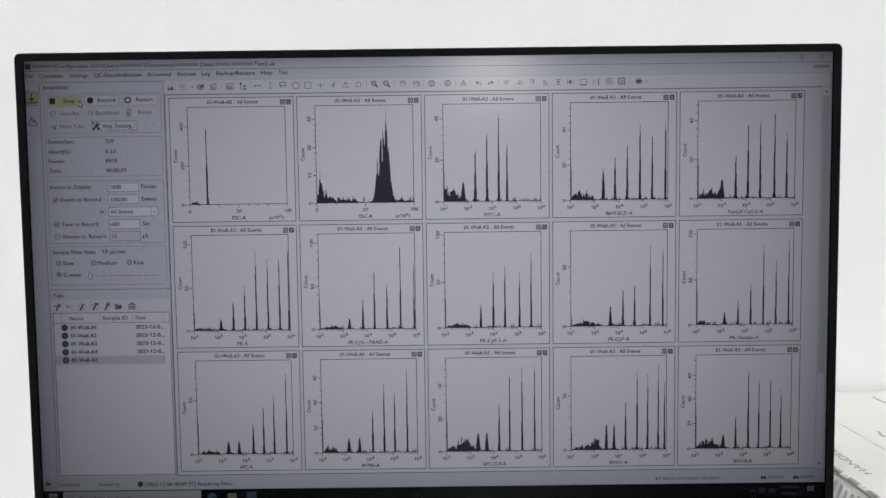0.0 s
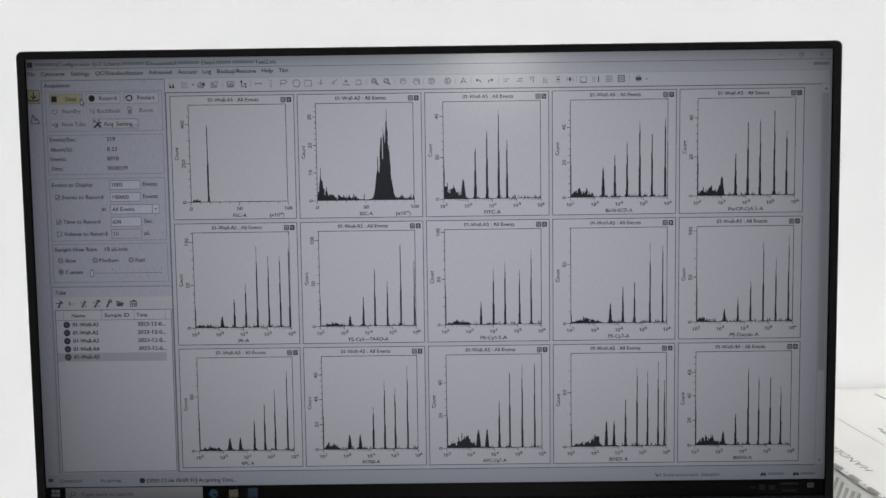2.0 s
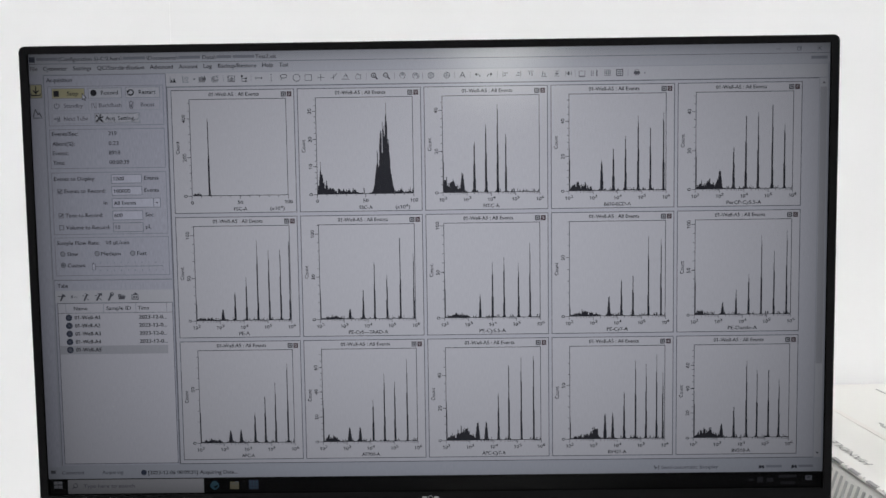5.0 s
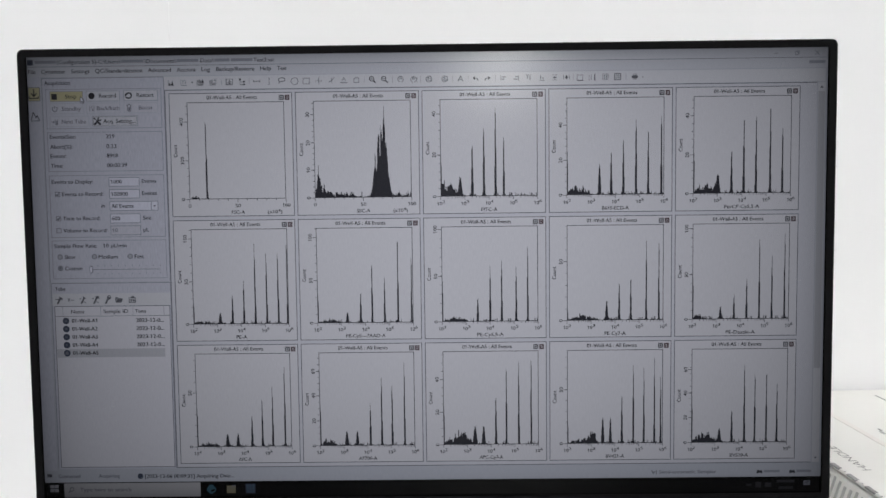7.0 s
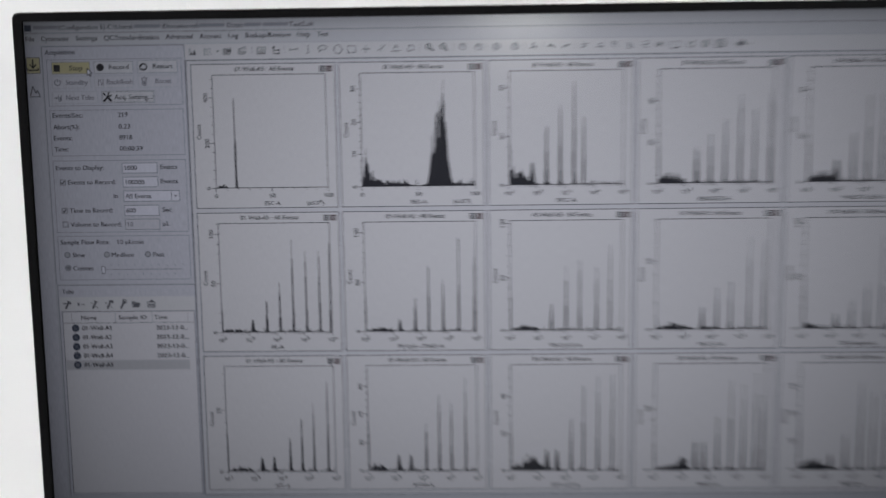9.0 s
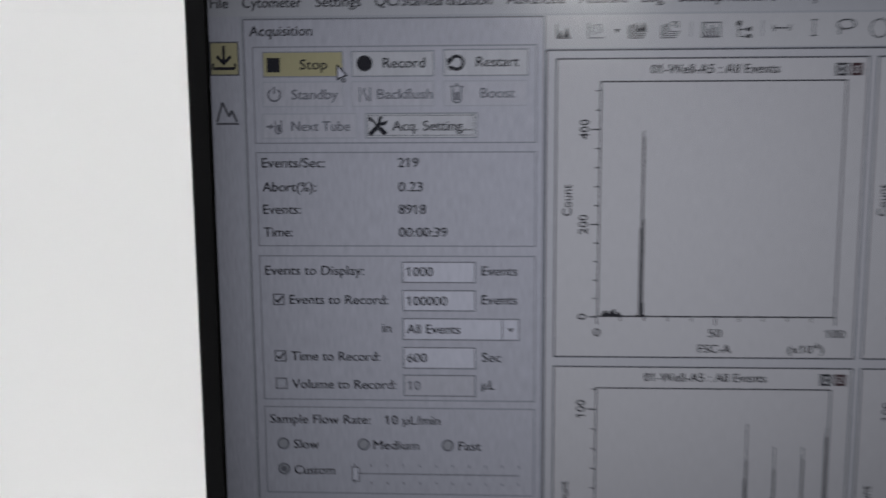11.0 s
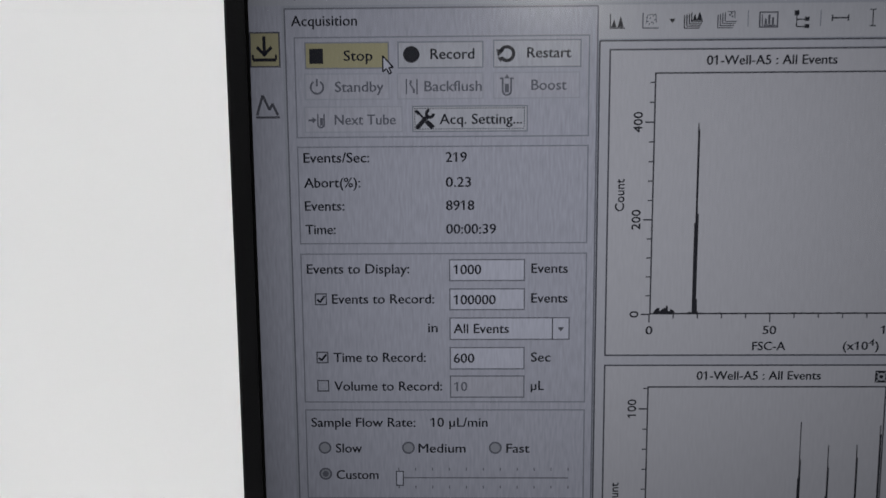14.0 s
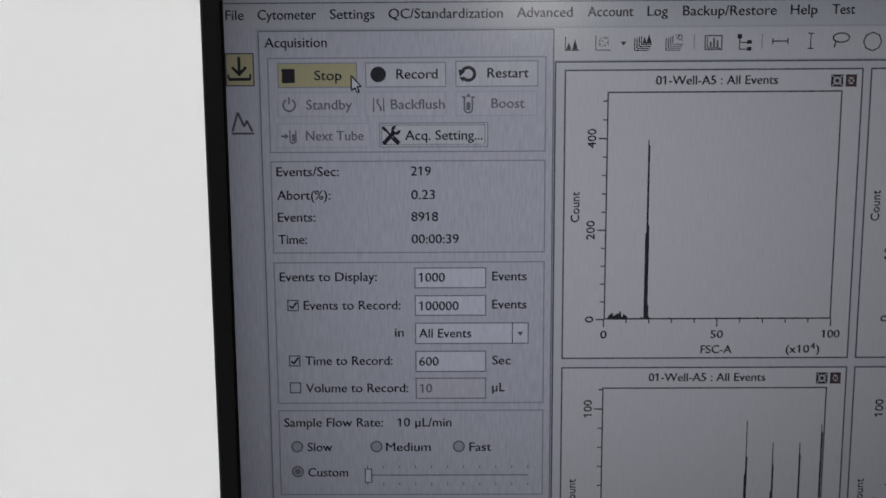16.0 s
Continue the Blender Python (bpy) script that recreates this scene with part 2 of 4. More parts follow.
def bezel():
    bm = bmesh.new()
    ox, oz0, oz1 = 0.269, 1.2 - 0.3195, 1.2006
    rings = []
    for y, g, inner in ((0.014, 0.0, 0), (-0.0012, 0.0, 0), (-0.0020, 0.0008, 0), (-0.0020, 0, 1), (0.002, 0, 1)):
        ring = []
        if inner:
            box, r = (LEFT, TOP - 1080 * K, LEFT + 1920 * K, TOP + 4 * K), 0.0002
        else:
            box, r = (-ox + g, oz0 + g, ox - g, oz1 - g), 0.004
        for cx, cz, a0 in ((box[2] - r, box[3] - r, 0), (box[0] + r, box[3] - r, 90), (box[0] + r, box[1] + r, 180), (box[2] - r, box[1] + r, 270)):
            for n in range(6):
                a = radians(a0 + n * 18)
                ring.append(bm.verts.new((cx + r * math.cos(a), y, cz + r * math.sin(a))))
        rings.append(ring)
    for p, q in zip(rings, rings[1:]):
        for n in range(24):
            bm.faces.new((p[n], p[(n + 1) % 24], q[(n + 1) % 24], q[n]))
    bmesh.ops.recalc_face_normals(bm, faces=bm.faces)
    return bm


part("bezel", bezel(), BLACK, monitor, "thin black plastic bezel")
hull = block(-0.268, 0.0142, 0.8825, 0.268, 0.044, 1.199, 0.003)
for vert in hull.verts:
    if vert.co.y > 0.03:
        vert.co.x *= 0.93
        vert.co.z = 1.04 + (vert.co.z - 1.04) * 0.9
part("back_cover", hull, BLACK, monitor)
part("stand_neck", block(-0.04, 0.046, DESK + 0.01, 0.04, 0.07, 1.08, 0.006), BLACK, monitor)
part("stand_base", block(-0.12, -0.07, DESK, 0.12, 0.11, DESK + 0.012, 0.005), BLACK, monitor)
# strip added over the bezel's inner lip so that it catches no light
lip_liner = bmesh.new()
box = ((LEFT, TOP - 1080 * K), (LEFT + 1920 * K, TOP - 1080 * K), (LEFT + 1920 * K, TOP + 4 * K), (LEFT, TOP + 4 * K))
loops = [[lip_liner.verts.new((a + g * (1 if a < 0 else -1), y, b + g * (1 if b < 1.1 else -1))) for a, b in box] for y, g in ((-0.0019, 0.0001), (0.0014, 0.0001))]
for n in range(4):
    lip_liner.faces.new((loops[0][n], loops[0][(n + 1) % 4], loops[1][(n + 1) % 4], loops[1][n]))
part("lip_liner", lip_liner, MATT_BLACK, monitor, "dull black strip round the screen")


for x0, x1, z0, z1 in ((LEFT, LEFT + 2.6 * K, TOP - 1080 * K, TOP + 4 * K), (LEFT + 1917.6 * K, LEFT + 1920 * K, TOP - 1080 * K, TOP + 4 * K)):
    part("inner_border", block(x0, -0.0014, z0, x1, -0.001, z1), MATT_BLACK, monitor, "dull black strip round the screen")


class Sketch:
    """Flat shapes on the screen, drawn in screen steps, joined into one mesh."""

    def __init__(self, layer, u=0, v=0):
        self.at, self.layer, self.verts, self.faces = (u, v), layer, [], []

    def poly(self, *points):
        n = len(self.verts)
        self.verts += [(p[0] * K, 0, -p[1] * K) for p in points]
        self.faces.append(tuple(range(n, n + len(points))))
        return self

    def rect(self, x0, y0, x1, y1):
        return self.poly((x0, y0), (x1, y0), (x1, y1), (x0, y1))

    def line(self, x0, y0, x1, y1, w=1.4):
        d = math.hypot(x1 - x0, y1 - y0) or 1
        a, b = -(y1 - y0) / d * w / 2, (x1 - x0) / d * w / 2
        return self.poly((x0 + a, y0 + b), (x1 + a, y1 + b), (x1 - a, y1 - b), (x0 - a, y0 - b))

    def outline(self, x0, y0, x1, y1, w=1.4):
        self.rect(x0, y0, x1, y0 + w).rect(x0, y1 - w, x1, y1)
        return self.rect(x0, y0 + w, x0 + w, y1 - w).rect(x1 - w, y0 + w, x1, y1 - w)

    def disc(self, x, y, r, n=20):
        return self.poly(*[(x + r * math.cos(6.2832 * i / n), y + r * math.sin(6.2832 * i / n)) for i in range(n)])

    def arc(self, x, y, r, w=1.6, a0=0, a1=360, n=20):
        for i in range(n):
            a, b = radians(a0 + (a1 - a0) * i / n), radians(a0 + (a1 - a0) * (i + 1) / n)
            self.poly(*[(x + s * math.cos(c), y + s * math.sin(c)) for s, c in ((r - w / 2, a), (r + w / 2, a), (r + w / 2, b), (r - w / 2, b))])
        return self

    def done(self, name, material, parent, label=""):
        me = bpy.data.meshes.new(name)
        me.from_pydata(self.verts, [], self.faces)
        ob = link_mesh(name, me, material, parent, label)
        ob.location = put(*self.at, self.layer) - (parent.location if parent is not monitor else Vector())
        return ob


def panel_part(name, x0, y0, x1, y1, material, layer, parent=None, label=""):
    """A flat field of the screen, whose own corner is its origin."""
    return Sketch(layer, x0, y0).rect(0, 0, x1 - x0, y1 - y0).done(name, material, parent or monitor, label)


glyphs = {}


def glyph_mesh(words):
    """The words as a flat mesh, with their width, in units of the cap height."""
    if words not in glyphs:
        cu = bpy.data.curves.new("words", "FONT")
        cu.body = words
        cu.resolution_u = 3
        ob = bpy.data.objects.new("words", cu)
        me = bpy.data.meshes.new_from_object(ob)
        co = np.empty(len(me.vertices) * 3)
        me.vertices.foreach_get("co", co)
        faces = [tuple(p.vertices) for p in me.polygons]
        flat = co.reshape(-1, 3)[:, :2]
        for n, letter in enumerate(words):
            if letter == "1" and words != "1":
                # the slanting flag of the figure one
                stem, before = glyph_mesh("1")[0], glyph_mesh(words[:n + 1])[0] if n + 1 < len(words) else flat
                wide, top, right = np.ptp(stem[:, 0]), stem[:, 1].max(), before[:, 0].max()
                k = len(flat)
                flat = np.vstack([flat, [(right - wide * 0.5, top), (right - wide - 0.26 * top, top * 0.80), (right - wide - 0.20 * top, top * 0.71), (right - wide * 0.5, top * 0.86)]])
                faces.append((k, k + 1, k + 2, k + 3))
        glyphs[words] = (flat, faces)
        bpy.data.objects.remove(ob)
        bpy.data.curves.remove(cu)
        bpy.data.meshes.remove(me)
    return glyphs[words]


CAP = glyph_mesh("H")[0][:, 1].max()


def words(name, text, u, v, width, cap, material, parent, layer=5, turn=False, middle=False, weight=0.46):
    """Writing on the screen: u, v is where its base line begins (its middle, if so said); turn: it reads upwards."""
    co, faces = glyph_mesh(text)
    lo, hi = co[:, 0].min(), co[:, 0].max()
    x = (co[:, 0] - lo) / (hi - lo) * width
    y = co[:, 1] / CAP * cap
    if middle:
        x, y = x - width / 2, y - cap / 2
    if turn:
        x, y = -y, x
    me = bpy.data.meshes.new(name)
    flat = [(a * K, 0, b * K) for a, b in zip(x, y)]
    wide = [((a + weight) * K, -0.00002, (b + 0.2) * K) for a, b in zip(x, y)]
    me.from_pydata(flat + wide, [], faces + [tuple(i + len(flat) for i in f) for f in faces])
    ob = link_mesh(name, me, material, parent)
    ob.location = put(u, v, layer) - (parent.location if parent is not monitor else Vector())
    return ob


# the page behind all windows
page = panel_part("screen_page", 0, -4, 1920, 1040, PAGE, 1, label="grey-blue program window")

# title bar
title = panel_part("title_bar", 0, -4, 1920, 20, HEAD, 2, label="pale title bar")
Sketch(3, 3, 3).rect(0, 0, 14, 13).done("program_icon", NAVY, title)
def word_bars(u, v, widths, tall, material, parent, layer=3, name="word_bar"):
    """Plain bars for words that cannot be read."""
    x = u
    for w in widths:
        Sketch(layer, x, v).rect(0, 0, w, tall).done(name, material, parent)
        x += w + 3


word_bars(21, 5, (51,), 7, SOFT, title)
words("title_word", "(Configuration 5)-C:\\Users\\", 74, 13.5, 153, 9, PEN, title, 3)
word_bars(229, 5, (54,), 7, SOFT, title)
words("title_word", "\\Documents\\", 285, 13.5, 76, 9, PEN, title, 3)
word_bars(363, 5, (52,), 7, SOFT, title)
words("title_word", "Data\\", 420, 13.5, 32, 9, PEN, title, 3)
word_bars(454, 5, (36, 52), 7, SOFT, title)
words("title_word", "Test2.xit", 547, 13.5, 50, 9, PEN, title, 3)
Sketch(3, 0, 20).rect(0, -0.8, 1920, 0.4).done("title_edge", FAINT, title)
Sketch(3, 1790, 4).rect(0, 5, 10, 6.4).done("minimise_icon", MID, title)
Sketch(3, 1840, 4).outline(0, 2, 8, 10).line(2.5, 0.5, 10, 0.5).line(9.5, 0, 9.5, 8).done("restore_icon", MID, title)
Sketch(3, 1888, 4).line(0, 0, 10, 10).line(10, 0, 0, 10).done("close_icon", MID, title)

# menu bar
menu = panel_part("menu_bar", 0, 20, 1920, 44, HEAD, 2, label="pale menu bar")
for text, a, b in (("File", 4, 22), ("Cytometer", 36, 94), ("Settings", 108, 152), ("QC/Standardization", 166, 279), ("Advanced", 293, 348),
                   ("Account", 363, 408), ("Log", 422, 442), ("Backup/Restore", 457, 549), ("Help", 563, 589), ("Test", 604, 626)):
    words("menu_word", text, a, 36 - 0.003 * a, b - a, 9.5, TEXT, menu, 3)
Sketch(3, 1874, 25).rect(0, 2, 38, 9).done("word_bar", SOFT, menu)

# tool strip with its icons
strip = panel_part("tool_strip", 330, 46, 1913, 77, STRIP, 2, label="white strip of drawing tools")


def icon(u, v, draw, material=TEXT, parent=None, name="tool_icon", layer=5):
    s = Sketch(layer, u, v)
    draw(s)
    if parent is None:
        s.verts = [tuple(0.74 * c for c in p) for p in s.verts]
    return s.done(name, material, parent or strip)


def hist_icon(s):
    s.line(-9, -9, -9, 9).line(-9, 9, 10, 9).poly((-8, 8), (-4, -2), (-1, 8)).poly((0, 8), (4, -6), (8, 8))


def dots_icon(s):
    s.line(-10, -10, -10, 9, 1.6).line(-10, 9, 10, 9, 1.6)
    for a, b in ((-4, 1), (-1, -3), (3, -6), (1, 2), (5, -1), (-2, 4), (-5, -4), (3, 3)):
        s.disc(a, b, 1.1, 6)
    s.line(-4, -7, 6, -8, 1).line(6, -8, 7, 3, 1).line(-4, -7, -6, 4, 1)


def nested_axes(s):
    for k in range(4):
        s.line(-12 + 3 * k, -5 - k, -12 + 3 * k, 11 - 2.6 * k, 1.5).line(-12 + 3 * k, 11 - 2.6 * k, 7 + 1.4 * k, 11 - 2.6 * k, 1.3)


def stack_icon(s):
    nested_axes(s)
    s.poly((-2, 2), (1, -7), (4, 2)).poly((3, 2), (7, -10), (11, 2))


def copy_icon(s):
    nested_axes(s)
    s.line(0, -9, 9, -9, 1.2).line(9, -9, 9, -1, 1.2).disc(3, -5, 1.5, 6).disc(6, -3, 1.3, 6).disc(5, -7, 1.2, 6)


def bars_icon(s):
    s.outline(-12, -10, 12, 10, 1.8).line(-8, -7, -8, 7, 1.4).line(-8, 7, 9, 7, 1.4).rect(-5, -1, -2.4, 6).rect(-0.6, -6, 2, 6).rect(4, -3, 6.6, 6)


def tree_icon(s):
    s.rect(-10, -11, -4, -5).line(-7, -6, -7, 9).line(-7, 0, 4, 0).line(-7, 9, 4, 9).rect(3, -3, 9, 2).rect(3, 6, 9, 11)


def lasso_icon(s):
    for i in range(18):
        a, b = radians(20 * i), radians(20 * i + 20)
        s.line(11 * math.cos(a), -4 + 6 * math.sin(a), 11 * math.cos(b), -4 + 6 * math.sin(b), 2)
    s.line(-7, 0, -9, 9, 2)


def zoom_icon(s):
    s.arc(-3, -3, 7, 2.6).line(3, 3, 10, 10, 4).line(-6, -3, 0, -3, 2)


def hand_icon(s):
    s.arc(0, -1, 9, 1.8, 150, 400, 12).line(-8, 3, -2, 9).line(7, 5, 3, 9)
    s.line(-4, -8, -3, 0).line(0, -9, 0, 0).line(4, -8, 3, 0)


def align_icon(s, turn=0):
    """Two bars set against a rule, turned by quarters."""
    s.line(-9, -9, -9, 9, 1.6).rect(-6, -5, 7, -2.4).rect(-6, 2.4, 2, 5)
    for _ in range(turn):
        s.verts = [(-z, y, x) for x, y, z in s.verts]


def disc_icon(s):
    s.arc(0, 0, 9.5, 1.8).line(-7, -3, 4, -8).line(-8, 3, 7, -4).line(-4, 7, 8, 2).line(-2, -6, 1, 7)


def grid_icon(s):
    for a in (-9, -3, 3, 9):
        s.line(a, -9, a, 9, 1.2).line(-9, a, 9, a, 1.2)


icon(348, 61, hist_icon, name="histogram_icon")
icon(379, 61, dots_icon, FAINT, name="dot_plot_icon")
icon(399, 61, lambda s: s.poly((-4, -2), (4, -2), (0, 3)), name="menu_arrow")
icon(419, 60, stack_icon, name="overlay_icon")
icon(450, 60, copy_icon, LINE, name="copy_icon")
icon(488, 61, bars_icon, LINE, name="bar_chart_icon")
icon(519, 61, tree_icon, name="tree_icon")
icon(554, 60, lambda s: s.line(-10, 0, 10, 0, 1.8).line(-10, -4, -10, 4, 1.8).line(10, -4, 10, 4, 1.8), PEN, name="range_icon")
icon(584, 60, lambda s: s.line(0, -10, 0, 10).line(-4, -10, 4, -10).line(-4, 10, 4, 10), PEN, name="upright_range_icon")
icon(614, 60, lasso_icon, PEN, name="lasso_icon")
icon(645, 61, lambda s: s.arc(0, 0, 12, 1.8, n=8), PEN, name="octagon_icon")
icon(673, 61, lambda s: s.outline(-11, -10, 11, 10), PEN, name="square_icon")
icon(703, 61, lambda s: s.line(-11, 0, 11, 0).line(0, -11, 0, 11), PEN, name="cross_icon")
icon(734, 60, lambda s: s.line(-10, 5, 0, 1).line(0, 1, 10, -10).line(0, -9, 0, 10), PEN, name="slanted_cross_icon")
icon(763, 60, lambda s: s.line(-6, 2, 0, -9).line(0, -9, 6, 2).line(-4, -2, 4, -2).line(-12, 8, 12, 8, 2), PEN, name="letter_icon")
icon(793, 60, lambda s: s.line(-8, 8, 8, 8).line(-8, 8, -8, -2).line(8, 8, 8, -6).line(-8, -2, -2, -9).line(8, -6, 2, -8).line(-2, -9, 2, -3), PEN, name="outline_icon")
icon(832, 60, lambda s: (zoom_icon(s), s.line(-3, -6, -3, 0, 2)), name="zoom_in_icon")
icon(861, 60, zoom_icon, name="zoom_out_icon")
icon(899, 60, hand_icon, LINE, name="hand_icon")
icon(930, 61, lambda s: (hand_icon(s), s.line(11, -8, 11, 9)), LINE, name="hand_edge_icon")
icon(967, 60, disc_icon, LINE, name="disc_icon")
icon(1005, 60, disc_icon, LINE, name="disc_icon")
icon(1043, 60, lambda s: s.line(-9, 9, -1, -9, 2).line(-1, -9, 8, 9, 2).line(-5, 3, 5, 3, 2), PEN, name="compass_icon")
icon(1079, 60, lambda s: s.poly((-10, -1), (-2, -7), (-2, 5)).arc(0, 6, 7, 2.4, 270, 370, 8), name="undo_icon")
icon(1107, 60, lambda s: s.poly((10, -1), (2, -7), (2, 5)).arc(0, 6, 7, 2.4, 170, 270, 8), PEN, name="redo_icon")
for u, turn in ((1146, 0), (1175, 2), (1206, 3), (1237, 1)):
    icon(u, 60, lambda s, turn=turn: align_icon(s, turn), LINE, name="align_icon")
icon(1268, 60, lambda s: s.line(-8, -8, 8, -8).line(-8, 8, 8, 8).line(0, -5, 0, 5, 2).rect(-6, -1.4, 6, 1.4), PEN, name="spread_upright_icon")
icon(1296, 60, lambda s: s.line(-9, -7, -9, 7).line(9, -7, 9, 7).line(-5, 0, 5, 0, 2).rect(-2.4, -6, 2.4, 6), PEN, name="spread_icon")
icon(1328, 61, lambda s: s.outline(-10, -9, 10, 9).line(-10, 9, 10, 9, 3), LINE, name="window_icon")
icon(1357, 61, lambda s: s.line(9, -10, 9, 10, 3).line(-9, -9, -9, 9, 1.2).line(-3, -9, -3, 9, 1.2), PEN, name="columns_icon")
icon(1389, 60, grid_icon, LINE, name="grid_icon")
icon(1418, 60, lambda s: (s.outline(-11, -11, 11, 11, 2), grid_icon(s)), LINE, name="framed_grid_icon")
icon(1459, 60, lambda s: s.rect(-10, -3, 10, 5).outline(-6, -9, 6, -3).outline(-6, 5, 6, 9), LINE, name="printer_icon")
icon(1478, 62, lambda s: s.poly((-3, -2), (3, -2), (0, 2)), LINE, name="printer_arrow")
for u in (469, 536, 812, 880, 947, 1024, 1061, 1126, 1312, 1438):
    icon(u, 60, lambda s: s.line(0, -10, 0, 10, 1.2), SOFT, name="divider")

# side strip with the two page icons
rail = panel_part("icon_rail", 0, 44, 33, 1010, SIDE, 2, label="narrow rail with two page icons")
panel_part("page_button", 2, 68, 31, 101, YELLOW, 3, rail, "yellow selected button")
Sketch(4, 2, 68).outline(0, 0, 29, 33, 1.4).done("button_rim", LINE, rail)
icon(16, 84, lambda s: s.line(0, -12, 0, 5, 3).line(-7, -2, 0.8, 6, 3).line(7, -2, -0.8, 6, 3).line(-11, 10, 11, 10, 3).line(-11, 10, -11, 5, 2).line(11, 10, 11, 5, 2), parent=rail, name="download_icon")
icon(17, 138, lambda s: s.line(-10, 8, -4, -11, 2.4).line(-4, -11, 2, 3, 2.4).line(2, 3, 5, -3, 2.4).line(5, -3, 10, 8, 2.4).line(-11, 10, 12, 10, 2), LINE, rail, "peaks_icon")

# acquisition panel
side = panel_part("side_panel", 36, 47, 330, 540, SIDE, 2, label="pale blue-grey settings panel")
Sketch(3, 36, 47).line(0, 0, 294, 0).line(0, 0, 0, 493).line(294, 0, 294, 493).done("panel_rim", MID, side)
words("heading", "Acquisition", 42, 63, 62, 9.5, TEXT, side)
for a, b in ((73, 168), (176, 271), (280, 431), (438, 532)):
    Sketch(3, 44, a).outline(0, 0, 279, b - a, 1.3).done("group_frame", SOFT, side)


def button(x0, y0, x1, y1, text, t0, t1, base, live=True, fill=None):
    b = panel_part("button", x0, y0, x1, y1, fill or (BTN if live else CLEAR), 3, side, "yellow stop button" if fill else "")
    Sketch(4, x0, y0).outline(0, 0, x1 - x0, y1 - y0, 1.2).done("button_rim", SOFT if live else PALE_RIM, side)
    words("button_word", text, t0, base, t1 - t0, 9.5, TEXT if live else FAINT, side)
    return b


button(54, 78, 134, 103, "Stop", 91, 118, 95.5, fill=YELLOW)
button(142, 78, 223, 103, "Record", 173, 214, 94.5)
button(232, 77, 315, 103, "Restart", 264, 305, 94)
button(53, 107, 134, 132, "Standby", 82, 128, 124.5, False)
button(141, 107, 223, 132, "Backflush", 167, 221, 124.5, False)
button(232, 107, 314, 132, "Boost", 268, 301, 124, False)
button(52, 138, 146, 163, "Next Tube", 81, 139, 155.5, False)
button(155, 138, 265, 163, "Acq. Setting...", 181, 259, 155.5)
s = Sketch(4, 157, 140)
for n in range(42):
    s.rect(n * 2.5, 0, n * 2.5 + 1.3, 1.1).rect(n * 2.5, 19.5, n * 2.5 + 1.3, 20.6)
for n in range(8):
    s.rect(0, n * 2.5, 1.1, n * 2.5 + 1.3).rect(104, n * 2.5, 105.1, n * 2.5 + 1.3)
s.done("focus_rim", LINE, side)
icon(65, 91, lambda s: s.rect(-6.5, -7, 6.5, 7), DARK, side, "stop_icon")
icon(155, 90, lambda s: s.disc(0, 0, 7.8), DARK, side, "record_icon")
icon(245, 90, lambda s: s.arc(0, 0, 6.3, 3.2, 200, 500).poly((-9.8, -4.5), (-2.6, -3), (-8.6, 3)).poly((-9, 3.4), (-3.4, 2.6), (-5.6, 8)), DARK, side, "restart_icon")
icon(65, 120, lambda s: s.arc(0, 0, 6, 1.8, -60, 240).line(0, -8, 0, -1, 1.8), FAINT, side, "power_icon")
icon(155, 120, lambda s: s.line(-5, -7, -5, 7).line(5, -7, 5, 7).line(-2, -3, 2, 3).rect(-2, -6, 0, -3).rect(1, 2, 3, 6), FAINT, side, "backflush_icon")
icon(245, 119, lambda s: s.line(-4, -6, -4, 6, 1.7).line(4, -6, 4, 6, 1.7).arc(0, 5.5, 4, 1.7, 0, 180, 10).line(-6.5, -6, -3, -6, 1.7).line(3, -6, 6.5, -6, 1.7).rect(-2, -1, 2, 7).poly((-2.5, -6), (0, -10), (2.5, -6)), FAINT, side, "tube_icon")
icon(65, 151, lambda s: s.line(-9, 0, -4, 0, 2).poly((-5, -3), (-1, 0), (-5, 3)).line(0, -6, 0, 5).line(6, -6, 6, 5).arc(3, 4, 3, 1.6, 0, 180, 8).rect(2, -2, 5, 5), FAINT, side, "next_icon")
icon(167, 151, lambda s: s.line(-6.5, 7, 3, -3.5, 4.2).arc(5, -5.5, 3.4, 3, 0, 262, 10).disc(-6.5, 7, 2.4, 10).line(-7, -8, -1, -1, 1.8).line(1.6, 1.6, 8, 8, 4.6).line(-8.4, -8.6, -5, -5, 3), TEXT, side, "tools_icon")
icon(128, 91, lambda s: s.poly((0, 0), (0, 15), (3.4, 12), (6, 17), (8, 16), (5.6, 11), (10, 11)), BUTTON, side, "pointer", 7)
icon(128, 91, lambda s: s.line(0, 0, 0, 15).line(0, 15, 3.4, 12).line(3.4, 12, 6, 17).line(6, 17, 8, 16).line(8, 16, 5.6, 11).line(5.6, 11, 10, 11).line(10, 11, 0, 0), TEXT, side, "pointer_rim", 8)

for text, b, w, value, vw in (("Events/Sec:", 191.5, 63, "219", 20), ("Abort(%):", 215.5, 54, "0.23", 24), ("Events:", 238, 38, "8918", 27), ("Time:", 261, 29, "00:00:39", 48)):
    words("count_word", text, 50, b, w, 9.3, TEXT, side)
    words("count_value", value, 186.5, b, vw, 9.3, TEXT, side)


def field(y0, y1, value, w, base, live=True, x1=263):
    panel_part("entry_field", 189, y0, x1, y1, BUTTON if live else CLEAR, 3, side)
    Sketch(4, 189, y0).outline(0, 0, x1 - 189, y1 - y0, 1.3).done("field_rim", MID, side)
    words("field_value", value, 193, base, w, 9.3, TEXT if live else FAINT, side)


